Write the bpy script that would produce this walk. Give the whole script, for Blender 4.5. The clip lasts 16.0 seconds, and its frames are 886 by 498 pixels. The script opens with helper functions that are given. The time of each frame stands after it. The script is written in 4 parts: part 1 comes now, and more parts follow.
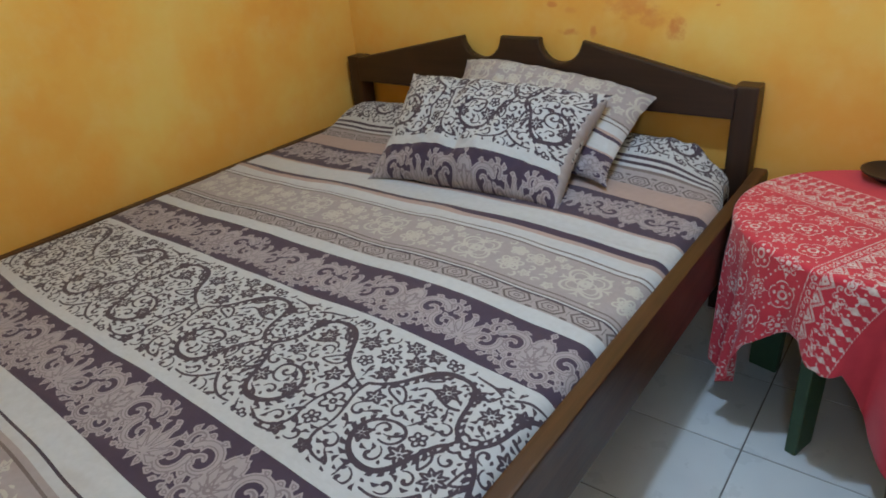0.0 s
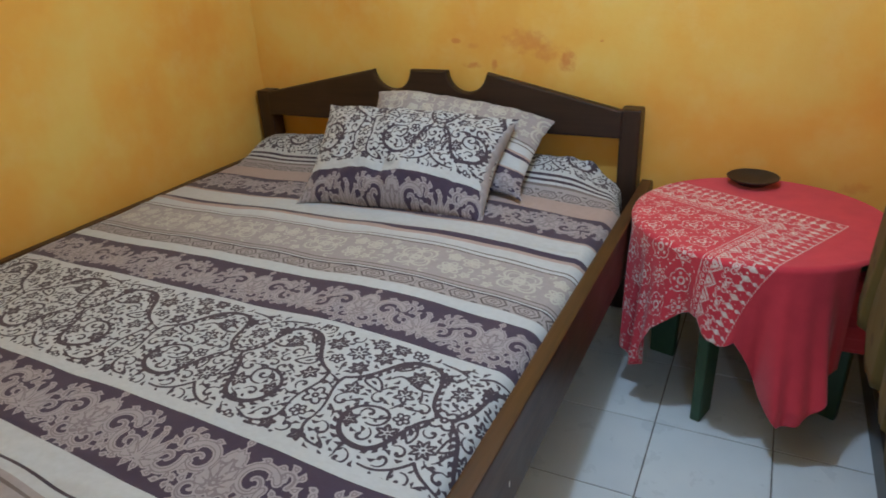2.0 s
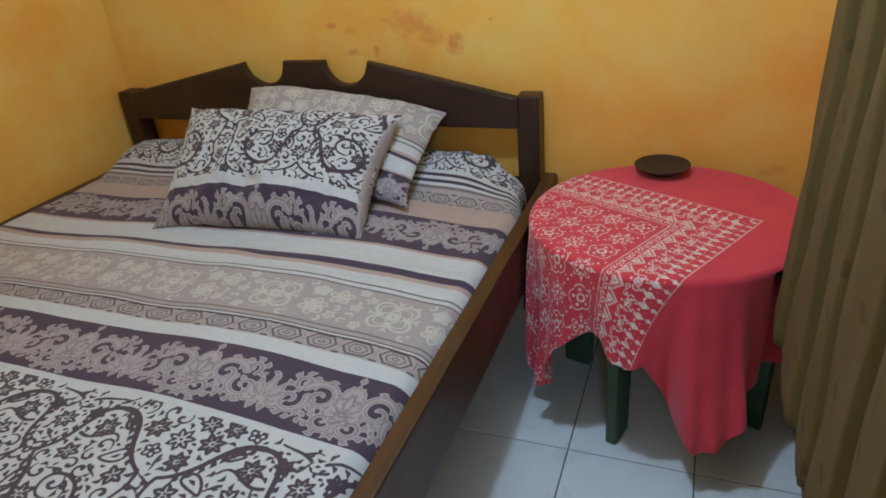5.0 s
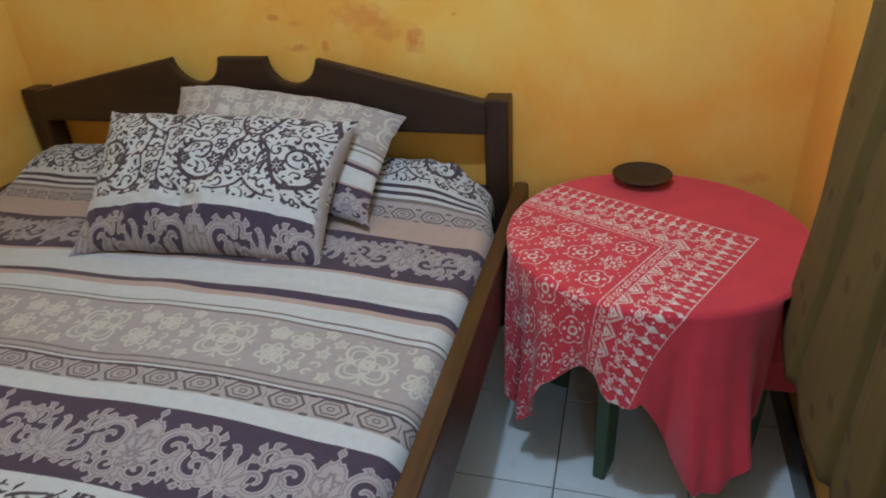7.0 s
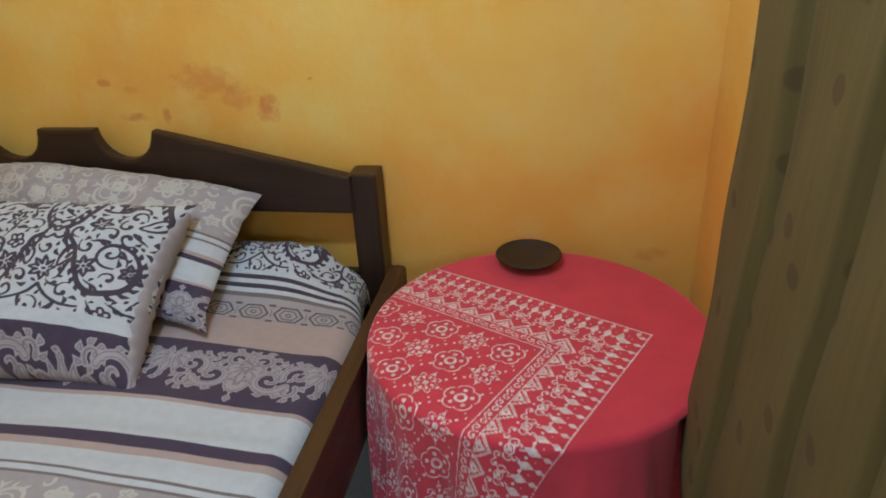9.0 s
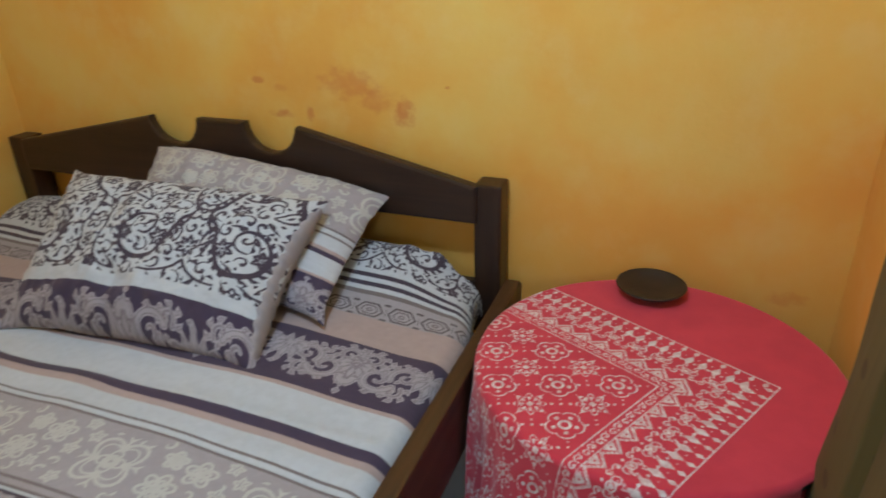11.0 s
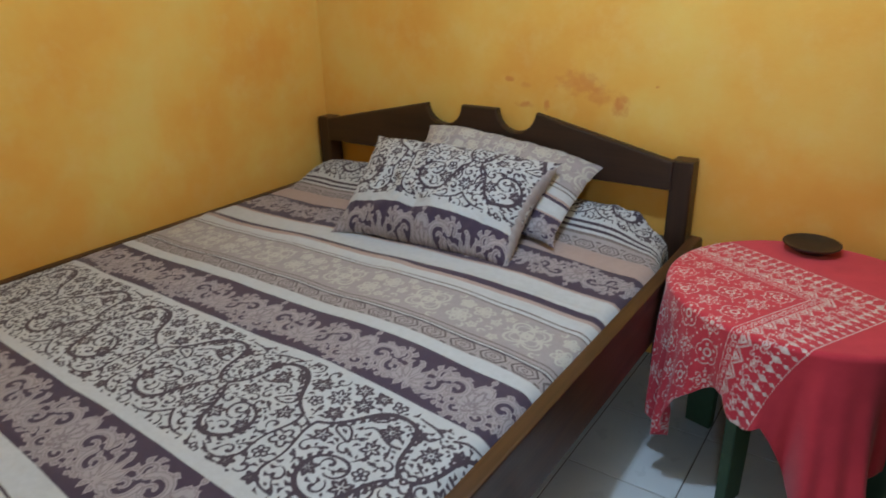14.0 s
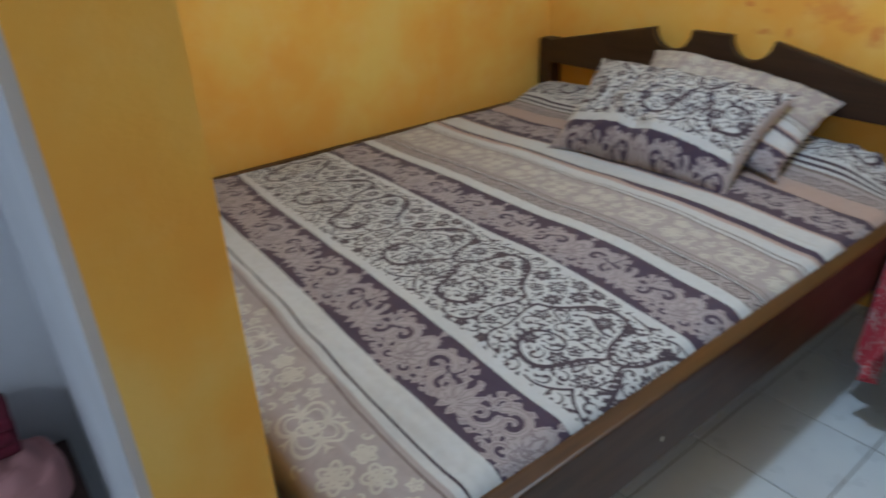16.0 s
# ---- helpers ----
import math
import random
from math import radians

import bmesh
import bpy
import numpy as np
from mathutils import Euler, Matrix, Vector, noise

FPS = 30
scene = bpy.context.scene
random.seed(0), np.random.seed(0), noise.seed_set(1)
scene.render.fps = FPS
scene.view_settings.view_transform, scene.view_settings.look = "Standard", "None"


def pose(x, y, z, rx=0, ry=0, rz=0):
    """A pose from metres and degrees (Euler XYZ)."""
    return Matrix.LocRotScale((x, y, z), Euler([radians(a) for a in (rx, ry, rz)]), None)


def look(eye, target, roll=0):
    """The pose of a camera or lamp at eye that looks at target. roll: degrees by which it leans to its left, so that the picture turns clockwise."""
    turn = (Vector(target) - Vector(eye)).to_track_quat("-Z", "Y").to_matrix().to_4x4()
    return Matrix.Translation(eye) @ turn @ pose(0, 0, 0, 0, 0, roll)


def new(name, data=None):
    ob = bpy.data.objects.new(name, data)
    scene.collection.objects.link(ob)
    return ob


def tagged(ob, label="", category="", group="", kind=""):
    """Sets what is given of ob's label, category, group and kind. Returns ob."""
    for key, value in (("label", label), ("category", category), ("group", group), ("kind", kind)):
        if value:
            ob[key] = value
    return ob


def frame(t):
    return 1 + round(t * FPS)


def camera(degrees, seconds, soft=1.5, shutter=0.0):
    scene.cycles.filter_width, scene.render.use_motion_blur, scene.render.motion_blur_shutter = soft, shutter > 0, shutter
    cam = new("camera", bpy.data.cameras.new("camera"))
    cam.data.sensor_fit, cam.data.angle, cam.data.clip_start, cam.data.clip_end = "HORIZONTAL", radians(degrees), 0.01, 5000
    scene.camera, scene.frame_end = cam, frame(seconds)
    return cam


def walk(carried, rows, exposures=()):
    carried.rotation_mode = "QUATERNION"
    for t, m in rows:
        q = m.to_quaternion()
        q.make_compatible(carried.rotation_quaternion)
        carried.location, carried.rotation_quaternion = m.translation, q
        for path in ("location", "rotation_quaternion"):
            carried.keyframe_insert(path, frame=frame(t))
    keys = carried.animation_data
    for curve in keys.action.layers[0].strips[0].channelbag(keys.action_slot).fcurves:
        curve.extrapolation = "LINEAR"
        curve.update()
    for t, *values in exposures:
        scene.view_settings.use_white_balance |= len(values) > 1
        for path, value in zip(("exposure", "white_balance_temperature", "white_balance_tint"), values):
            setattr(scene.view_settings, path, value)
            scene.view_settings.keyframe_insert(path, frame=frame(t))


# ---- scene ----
cam = camera(67.5, 16.0, 1.7, 0.5)
PATH = [
    (0, (0.179, 0.282, 1.361), (-0.937, 1.669, 0.451), -4.9),
    (0.5, (0.153, 0.224, 1.359), (-0.888, 1.691, 0.484), -4.1),
    (1, (0.134, 0.154, 1.364), (-0.82, 1.693, 0.514), -3.1),
    (1.5, (0.122, 0.089, 1.367), (-0.774, 1.672, 0.534), -2.9),
    (2, (0.126, 0.051, 1.366), (-0.702, 1.673, 0.538), -3.1),
    (2.5, (0.144, 0.042, 1.36), (-0.613, 1.698, 0.533), -3.6),
    (3, (0.155, 0.065, 1.351), (-0.536, 1.744, 0.514), -4.3),
    (3.5, (0.168, 0.136, 1.354), (-0.464, 1.827, 0.493), -4.5),
    (4, (0.203, 0.237, 1.362), (-0.445, 1.913, 0.483), -5.1),
    (4.2, (0.226, 0.281, 1.363), (-0.483, 1.932, 0.484), -5.6),
    (6.5, (0.084, 0.555, 1.385), (-0.49, 2.195, 0.396), -4.1),
    (7, (0.039, 0.593, 1.381), (-0.452, 2.265, 0.4), -3.7),
    (7.5, (0.035, 0.627, 1.38), (-0.364, 2.338, 0.425), -3.2),
    (8, (0.076, 0.716, 1.381), (-0.252, 2.463, 0.465), -3.0),
    (8.2, (0.097, 0.76, 1.377), (-0.201, 2.521, 0.478), -2.5),
    (10.3, (0.217, 1.032, 1.374), (-0.296, 2.756, 0.499), -2.7),
    (10.5, (0.203, 1.009, 1.379), (-0.356, 2.721, 0.51), -2.2),
    (11, (0.157, 0.924, 1.383), (-0.506, 2.607, 0.531), -1.6),
    (11.5, (0.105, 0.793, 1.384), (-0.649, 2.45, 0.556), -0.8),
    (12, (0.106, 0.66, 1.391), (-0.726, 2.295, 0.595), -0.4),
    (12.5, (0.131, 0.534, 1.405), (-0.752, 2.158, 0.642), -0.4),
    (13, (0.198, 0.419, 1.397), (-0.746, 2.027, 0.674), -0.7),
    (13.5, (0.258, 0.297, 1.391), (-0.754, 1.864, 0.668), -1.2),
    (14, (0.276, 0.217, 1.392), (-0.799, 1.726, 0.638), -1.5),
    (14.5, (0.266, 0.14, 1.396), (-0.845, 1.591, 0.583), -1.1),
    (15, (0.27, 0.033, 1.387), (-0.828, 1.474, 0.541), -0.4),
    (15.5, (0.277, -0.01, 1.375), (-0.87, 1.373, 0.497), -0.1),
    (16, (0.308, 0.016, 1.383), (-1.101, 1.099, 0.467), -2.1),
]
walk(cam, [(t, look(eye, target, roll)) for t, eye, target, roll in PATH], [(0, 0.05), (4, 0.05), (7, 0.0), (14.5, 0.0), (15.5, -0.02), (16, -0.08)])

# ---- world and lamps ----
world = bpy.data.worlds.new("world")
world.use_nodes = True
world.node_tree.nodes["Background"].inputs[0].default_value = (0.6, 0.7, 0.9, 1)
world.node_tree.nodes["Background"].inputs[1].default_value = 0.02
scene.world = world


def bulb_light(name, place, watts, colour, radius):
    lamp = bpy.data.lights.new(name, "POINT")
    lamp.energy, lamp.color, lamp.shadow_soft_size = watts, colour, radius
    ob = new(name, lamp)
    ob.location = place
    return ob


bulb_light("room_bulb_light", (-0.240, 1.30, 2.34), 55, (0.56, 0.76, 1.0), 0.05)
bulb_light("hall_bulb_light", (1.080, -3.00, 2.40), 58, (0.66, 0.82, 1.0), 0.08)

# ---- the plan, in metres ----
WEST, EAST, NORTH = -2.05, 0.535, 2.535
PART_S, PART_N, PART_E = 0.062, 0.200, -0.275   # partition with the doorway beside it
HALL_S, HALL_W, HALL_E, JAMB, HIGH = -4.0, -1.02, 1.62, 0.25, 2.7


# ---- materials ----
def node_material(name, rough=0.6):
    m = bpy.data.materials.new(name)
    m.use_nodes = True
    n = m.node_tree.nodes
    b = n["Principled BSDF"]
    b.inputs["Roughness"].default_value = rough
    return m, n, m.node_tree.links, b


def add(n, kind, **sockets):
    node = n.new(kind)
    for key, value in sockets.items():
        node.inputs[key.replace("_", " ")].default_value = value
    return node


def noise_tex(n, l, vec, scale, detail=4.0, rough=0.55):
    t = add(n, "ShaderNodeTexNoise", Scale=scale, Detail=detail, Roughness=rough)
    l.new(vec, t.inputs["Vector"])
    return t.outputs["Fac"]


def ramp(n, l, fac, stops, mode="LINEAR"):
    r = n.new("ShaderNodeValToRGB")
    r.color_ramp.interpolation = mode
    e = r.color_ramp.elements
    while len(e) < len(stops):
        e.new(0.5)
    for k, (p, c) in zip(e, stops):
        k.position = p
        k.color = (*c, 1) if len(c) == 3 else c
    l.new(fac, r.inputs["Fac"])
    return r.outputs["Color"]


def mix(n, l, fac, a, b, kind="MIX"):
    m = n.new("ShaderNodeMix")
    m.data_type, m.blend_type = "RGBA", kind
    for socket, value in ((m.inputs[0], fac), (m.inputs[6], a), (m.inputs[7], b)):
        if isinstance(value, bpy.types.NodeSocket):
            l.new(value, socket)
        elif isinstance(value, tuple):
            socket.default_value = (*value, 1)
        else:
            socket.default_value = value
    return m.outputs[2]


def calc(n, l, op, a, b=0.0, c=0.0):
    m = n.new("ShaderNodeMath")
    m.operation = op
    for socket, value in zip(m.inputs, (a, b, c)):
        if isinstance(value, bpy.types.NodeSocket):
            l.new(value, socket)
        else:
            socket.default_value = value
    return m.outputs[0]


def soft_step(n, l, value, lo, hi):
    m = n.new("ShaderNodeMapRange")
    m.interpolation_type = "SMOOTHSTEP"
    m.inputs["From Min"].default_value, m.inputs["From Max"].default_value = lo, hi
    l.new(value, m.inputs["Value"])
    return m.outputs["Result"]


def bumped(n, l, b, height, strength, distance=0.01):
    k = n.new("ShaderNodeBump")
    k.inputs["Strength"].default_value, k.inputs["Distance"].default_value = strength, distance
    l.new(height, k.inputs["Height"])
    l.new(k.outputs["Normal"], b.inputs["Normal"])


def position(n):
    return n.new("ShaderNodeNewGeometry").outputs["Position"]


def scaled(n, l, vec, factors):
    m = n.new("ShaderNodeVectorMath")
    m.operation = "MULTIPLY"
    m.inputs[1].default_value = factors
    l.new(vec, m.inputs[0])
    return m.outputs[0]


def limewash():
    m, n, l, b = node_material("ochre_limewash", 0.85)
    p = position(n)
    cloud = noise_tex(n, l, p, 2.3, 4, 0.6)
    sponge = noise_tex(n, l, p, 9.0, 6, 0.6)
    streak = noise_tex(n, l, scaled(n, l, p, (5.0, 5.0, 1.2)), 1.0, 4)
    base = ramp(n, l, cloud, [(0.30, (0.79, 0.39, 0.065)), (0.46, (0.82, 0.46, 0.085)), (0.68, (0.81, 0.56, 0.140))])
    base = mix(n, l, calc(n, l, "MULTIPLY", soft_step(n, l, sponge, 0.45, 0.75), 0.6), base, (0.82, 0.56, 0.17))
    base = mix(n, l, calc(n, l, "MULTIPLY", soft_step(n, l, streak, 0.55, 0.85), 0.15), base, (0.72, 0.31, 0.055))
    # more orange, with an uneven upper limit, over the lower part
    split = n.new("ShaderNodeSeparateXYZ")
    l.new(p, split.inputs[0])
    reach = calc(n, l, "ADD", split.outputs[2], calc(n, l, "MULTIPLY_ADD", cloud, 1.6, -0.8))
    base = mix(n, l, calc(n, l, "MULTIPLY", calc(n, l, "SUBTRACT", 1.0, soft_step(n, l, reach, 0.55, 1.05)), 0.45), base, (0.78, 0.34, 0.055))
    # rubbed red-brown smudges above the headboard
    rub = noise_tex(n, l, p, 34.0, 4, 0.6)
    at_back = calc(n, l, "GREATER_THAN", split.outputs[1], 2.5)
    for x, z, rx, rz, deep in ((-0.745, 1.03, 0.085, 0.045, 0.55), (-0.655, 0.985, 0.060, 0.035, 0.5), (-0.578, 0.955, 0.030, 0.040, 0.8), (-0.965, 0.932, 0.042, 0.013, 0.75), (-0.872, 0.936, 0.013, 0.024, 0.7), (-1.035, 1.026, 0.020, 0.010, 0.7), (-0.965, 1.005, 0.030, 0.012, 0.35), (-0.454, 1.03, 0.008, 0.006, 0.9), (0.42, 0.56, 0.05, 0.02, 0.4)):
        ex = calc(n, l, "DIVIDE", calc(n, l, "SUBTRACT", split.outputs[0], x), rx)
        ez = calc(n, l, "DIVIDE", calc(n, l, "SUBTRACT", split.outputs[2], z), rz)
        far = calc(n, l, "ADD", calc(n, l, "MULTIPLY", ex, ex), calc(n, l, "MULTIPLY", ez, ez))
        far = calc(n, l, "ADD", far, calc(n, l, "MULTIPLY_ADD", rub, 3.6, -1.8))
        mask = calc(n, l, "MULTIPLY", calc(n, l, "SUBTRACT", 1.0, soft_step(n, l, far, -0.2, 1.5)), deep)
        base = mix(n, l, calc(n, l, "MULTIPLY", mask, at_back), base, (0.66, 0.22, 0.050))
    l.new(base, b.inputs["Base Color"])
    fine = noise_tex(n, l, p, 60, 5, 0.6)
    bumped(n, l, b, calc(n, l, "ADD", fine, calc(n, l, "MULTIPLY", sponge, 2.0)), 0.25, 0.004)
    return m


def plain_plaster(name, colour, rough=0.8):
    m, n, l, b = node_material(name, rough)
    p = position(n)
    f = noise_tex(n, l, p, 3.0, 5)
    lo = tuple(c * 0.88 for c in colour)
    l.new(ramp(n, l, f, [(0.3, lo), (0.7, colour)]), b.inputs["Base Color"])
    bumped(n, l, b, noise_tex(n, l, p, 70, 4), 0.2, 0.003)
    return m


def dark_wood(name, dark, light, rough, along):
    m, n, l, b = node_material(name, rough)
    c = n.new("ShaderNodeTexCoord").outputs["Object"]
    stretch = {"x": (1.5, 22, 22), "y": (22, 1.5, 22), "z": (22, 22, 1.5)}[along]
    grain = noise_tex(n, l, scaled(n, l, c, stretch), 1.6, 8, 0.65)
    fine = noise_tex(n, l, scaled(n, l, c, stretch), 9.0, 3, 0.6)
    worn = noise_tex(n, l, c, 5.0, 5)
    col = ramp(n, l, grain, [(0.3, dark), (0.72, light)])
    col = mix(n, l, calc(n, l, "MULTIPLY", soft_step(n, l, worn, 0.55, 0.8), 0.4), col, tuple(1.5 * v for v in light))
    l.new(col, b.inputs["Base Color"])
    l.new(calc(n, l, "MULTIPLY_ADD", worn, 0.3, rough - 0.15), b.inputs["Roughness"])
    bumped(n, l, b, calc(n, l, "ADD", grain, fine), 0.22, 0.002)
    return m


def tile_glaze():
    m, n, l, b = node_material("glazed_floor_tile", 0.22)
    p = position(n)
    r = n.new("ShaderNodeObjectInfo").outputs["Random"]
    f = noise_tex(n, l, p, 4.0, 5)
    col = ramp(n, l, f, [(0.3, (0.63, 0.685, 0.73)), (0.7, (0.72, 0.77, 0.80))])
    col = mix(n, l, calc(n, l, "MULTIPLY", r, 0.22), col, (0.50, 0.55, 0.60))
    speck = noise_tex(n, l, p, 130.0, 2)
    col = mix(n, l, calc(n, l, "MULTIPLY", soft_step(n, l, speck, 0.68, 0.78), 0.35), col, (0.33, 0.35, 0.36))
    l.new(col, b.inputs["Base Color"])
    l.new(calc(n, l, "MULTIPLY_ADD", noise_tex(n, l, p, 11.0, 5), 0.3, 0.16), b.inputs["Roughness"])
    return m


def fabric_bump(n, l, b, vec, strength=0.25):
    weave = noise_tex(n, l, vec, 420.0, 2)
    crease = noise_tex(n, l, vec, 14.0, 4)
    bumped(n, l, b, calc(n, l, "MULTIPLY_ADD", crease, 4.0, weave), strength, 0.0012)


WHITE, PURPLE, TAUPE, PINK = (0.505, 0.538, 0.575), (0.056, 0.038, 0.072), (0.350, 0.320, 0.334), (0.41, 0.315, 0.295)
INK, LILAC, PALE, GREY = (0.055, 0.040, 0.060), (0.355, 0.325, 0.355), (0.49, 0.485, 0.455), (0.17, 0.14, 0.14)
CHAIN = (0.115, 0.092, 0.100)
# bands of the printed bed linen from its foot end: upper bound, ground, ink, motif
BANDS = [
    (0.470, TAUPE, PALE, "medallion"), (0.474, GREY, GREY, ""), (0.484, TAUPE, TAUPE, ""), (0.489, INK, INK, ""), (0.505, WHITE, WHITE, ""),
    (0.510, INK, INK, ""), (0.570, WHITE, WHITE, ""), (0.745, PURPLE, LILAC, "acanthus"), (0.768, WHITE, WHITE, ""),
    (1.122, WHITE, INK, "arabesque"), (1.142, WHITE, WHITE, ""), (1.325, PURPLE, LILAC, "acanthus"), (1.367, WHITE, WHITE, ""),
    (1.420, TAUPE, CHAIN, "chain"), (1.425, INK, INK, ""), (1.432, WHITE, WHITE, ""), (1.437, GREY, GREY, ""), (1.445, TAUPE, TAUPE, ""), (1.456, GREY, GREY, ""),
    (1.624, TAUPE, PALE, "medallion"), (1.628, GREY, GREY, ""), (1.638, WHITE, WHITE, ""), (1.643, GREY, GREY, ""),
    (1.692, WHITE, WHITE, ""), (1.712, PINK, PINK, ""), (1.737, PURPLE, PURPLE, ""), (1.838, WHITE, WHITE, ""), (1.850, PINK, PINK, ""),
    (2.045, PURPLE, LILAC, "acanthus"), (2.152, PINK, PINK, ""), (2.225, TAUPE, CHAIN, "chain"), (2.236, GREY, GREY, ""),
    (2.248, WHITE, WHITE, ""), (2.260, INK, INK, ""), (2.276, WHITE, WHITE, ""), (2.284, INK, INK, ""), (2.300, WHITE, WHITE, ""),
    (3.000, WHITE, INK, "arabesque"),
]


def linen():
    """Bed linen: stripes by the cloth's own length, motifs from their distance field."""
    m, n, l, b = node_material("printed_bed_linen", 0.9)
    a = n.new("ShaderNodeAttribute")
    a.attribute_name = "cloth"
    split = n.new("ShaderNodeSeparateXYZ")
    l.new(a.outputs["Vector"], split.inputs[0])
    u, v, sd = split.outputs
    half = len(BANDS) // 2

    def banded(which):
        outs = []
        for lo, hi in ((0, half), (half, len(BANDS))):
            rows = BANDS[lo:hi]
            start = BANDS[lo - 1][0] if lo else 0.0
            span = rows[-1][0] - start
            stops, low = [], start
            for row in rows:
                stops.append((max(0.0, (low - start) / span), row[which]))
                low = row[0]
            f = calc(n, l, "DIVIDE", calc(n, l, "SUBTRACT", v, start), span)
            outs.append(ramp(n, l, f, stops, "CONSTANT"))
        return mix(n, l, calc(n, l, "GREATER_THAN", v, BANDS[half - 1][0]), *outs)

    wobble = calc(n, l, "MULTIPLY_ADD", noise_tex(n, l, a.outputs["Vector"], 160.0, 2), 0.0016, -0.0008)
    edge = calc(n, l, "ADD", sd, wobble)
    inked = calc(n, l, "SUBTRACT", 1.0, soft_step(n, l, edge, -0.0006, 0.0006))
    # engraved inner lines of the light motifs on purple
    inner = calc(n, l, "MULTIPLY", soft_step(n, l, edge, -0.0062, -0.0050), calc(n, l, "SUBTRACT", 1.0, soft_step(n, l, edge, -0.0040, -0.0028)))
    purple = calc(n, l, "MAXIMUM", calc(n, l, "MULTIPLY", calc(n, l, "GREATER_THAN", v, 0.57), calc(n, l, "LESS_THAN", v, 0.745)),
                  calc(n, l, "MAXIMUM", calc(n, l, "MULTIPLY", calc(n, l, "GREATER_THAN", v, 1.142), calc(n, l, "LESS_THAN", v, 1.325)),
                       calc(n, l, "MULTIPLY", calc(n, l, "GREATER_THAN", v, 1.85), calc(n, l, "LESS_THAN", v, 2.045))))
    col = mix(n, l, inked, banded(1), banded(2))
    col = mix(n, l, calc(n, l, "MULTIPLY", calc(n, l, "MULTIPLY", inner, purple), 0.6), col, (0.13, 0.10, 0.125))
    tone = noise_tex(n, l, a.outputs["Vector"], 55.0, 4)
    col = mix(n, l, 0.35, col, ramp(n, l, tone, [(0.3, (0.72, 0.72, 0.72)), (0.7, (1, 1, 1))]), "MULTIPLY")
    l.new(col, b.inputs["Base Color"])
    b.inputs["Sheen Weight"].default_value = 0.15
    fabric_bump(n, l, b, a.outputs["Vector"])
    return m


def batik():
    m, n, l, b = node_material("red_batik_cotton", 0.88)
    a = n.new("ShaderNodeAttribute")
    a.attribute_name = "cloth"
    split = n.new("ShaderNodeSeparateXYZ")
    l.new(a.outputs["Vector"], split.inputs[0])
    wobble = calc(n, l, "MULTIPLY_ADD", noise_tex(n, l, a.outputs["Vector"], 220.0, 2), 0.0018, -0.0009)
    ink = calc(n, l, "SUBTRACT", 1.0, soft_step(n, l, calc(n, l, "ADD", split.outputs[2], wobble), -0.0005, 0.0010))
    tone = noise_tex(n, l, a.outputs["Vector"], 12.0, 5)
    red = ramp(n, l, tone, [(0.3, (0.53, 0.027, 0.052)), (0.7, (0.63, 0.038, 0.066))])
    wax = mix(n, l, soft_step(n, l, noise_tex(n, l, a.outputs["Vector"], 70.0, 3), 0.35, 0.7), (0.60, 0.40, 0.39), (0.74, 0.66, 0.63))
    l.new(mix(n, l, ink, red, wax), b.inputs["Base Color"])
    b.inputs["Sheen Weight"].default_value = 0.2
    fabric_bump(n, l, b, a.outputs["Vector"], 0.2)
    return m


def drapery():
    m, n, l, b = node_material("olive_curtain_cloth", 0.9)
    a = n.new("ShaderNodeAttribute")
    a.attribute_name = "cloth"
    v = n.new("ShaderNodeTexVoronoi")
    v.voronoi_dimensions, v.feature = "2D", "F1"
    v.inputs["Scale"].default_value, v.inputs["Randomness"].default_value = 8.5, 0.8
    l.new(scaled(n, l, a.outputs["Vector"], (0.85, 1, 1)), v.inputs["Vector"])
    dots = calc(n, l, "SUBTRACT", 1.0, soft_step(n, l, v.outputs["Distance"], 0.100, 0.140))
    weave = noise_tex(n, l, scaled(n, l, a.outputs["Vector"], (90, 3, 1)), 1.0, 4)
    col = ramp(n, l, weave, [(0.2, (0.098, 0.070, 0.017)), (0.8, (0.136, 0.098, 0.026))])
    col = mix(n, l, calc(n, l, "MULTIPLY", dots, 0.55), col, (0.050, 0.024, 0.009))
    l.new(col, b.inputs["Base Color"])
    fabric_bump(n, l, b, a.outputs["Vector"], 0.2)
    return m


def painted(name, colour, rough=0.5, scale=12.0, spread=0.25):
    m, n, l, b = node_material(name, rough)
    p = n.new("ShaderNodeTexCoord").outputs["Object"]
    f = noise_tex(n, l, p, scale, 5)
    l.new(ramp(n, l, f, [(0.3, tuple(c * (1 - spread) for c in colour)), (0.7, colour)]), b.inputs["Base Color"])
    bumped(n, l, b, noise_tex(n, l, p, scale * 6, 4), 0.2, 0.002)
    return m


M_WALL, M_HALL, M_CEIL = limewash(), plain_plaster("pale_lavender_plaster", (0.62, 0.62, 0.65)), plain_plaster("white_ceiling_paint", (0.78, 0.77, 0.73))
M_JOINT = plain_plaster("grey_cement_joint", (0.17, 0.17, 0.17), 0.95)
M_TILE, M_SKIRT = tile_glaze(), painted("black_skirting_glaze", (0.018, 0.020, 0.024), 0.3)
M_WOODX = dark_wood("dark_varnished_wood_crosswise", (0.016, 0.008, 0.005), (0.042, 0.020, 0.012), 0.42, "x")
M_WOODZ = dark_wood("dark_varnished_wood_upright", (0.017, 0.008, 0.005), (0.048, 0.022, 0.012), 0.42, "z")
M_RAIL = dark_wood("brown_varnished_rail_wood", (0.030, 0.012, 0.005), (0.085, 0.037, 0.014), 0.42, "y")
M_LINEN, M_BATIK, M_CURTAIN = linen(), batik(), drapery()
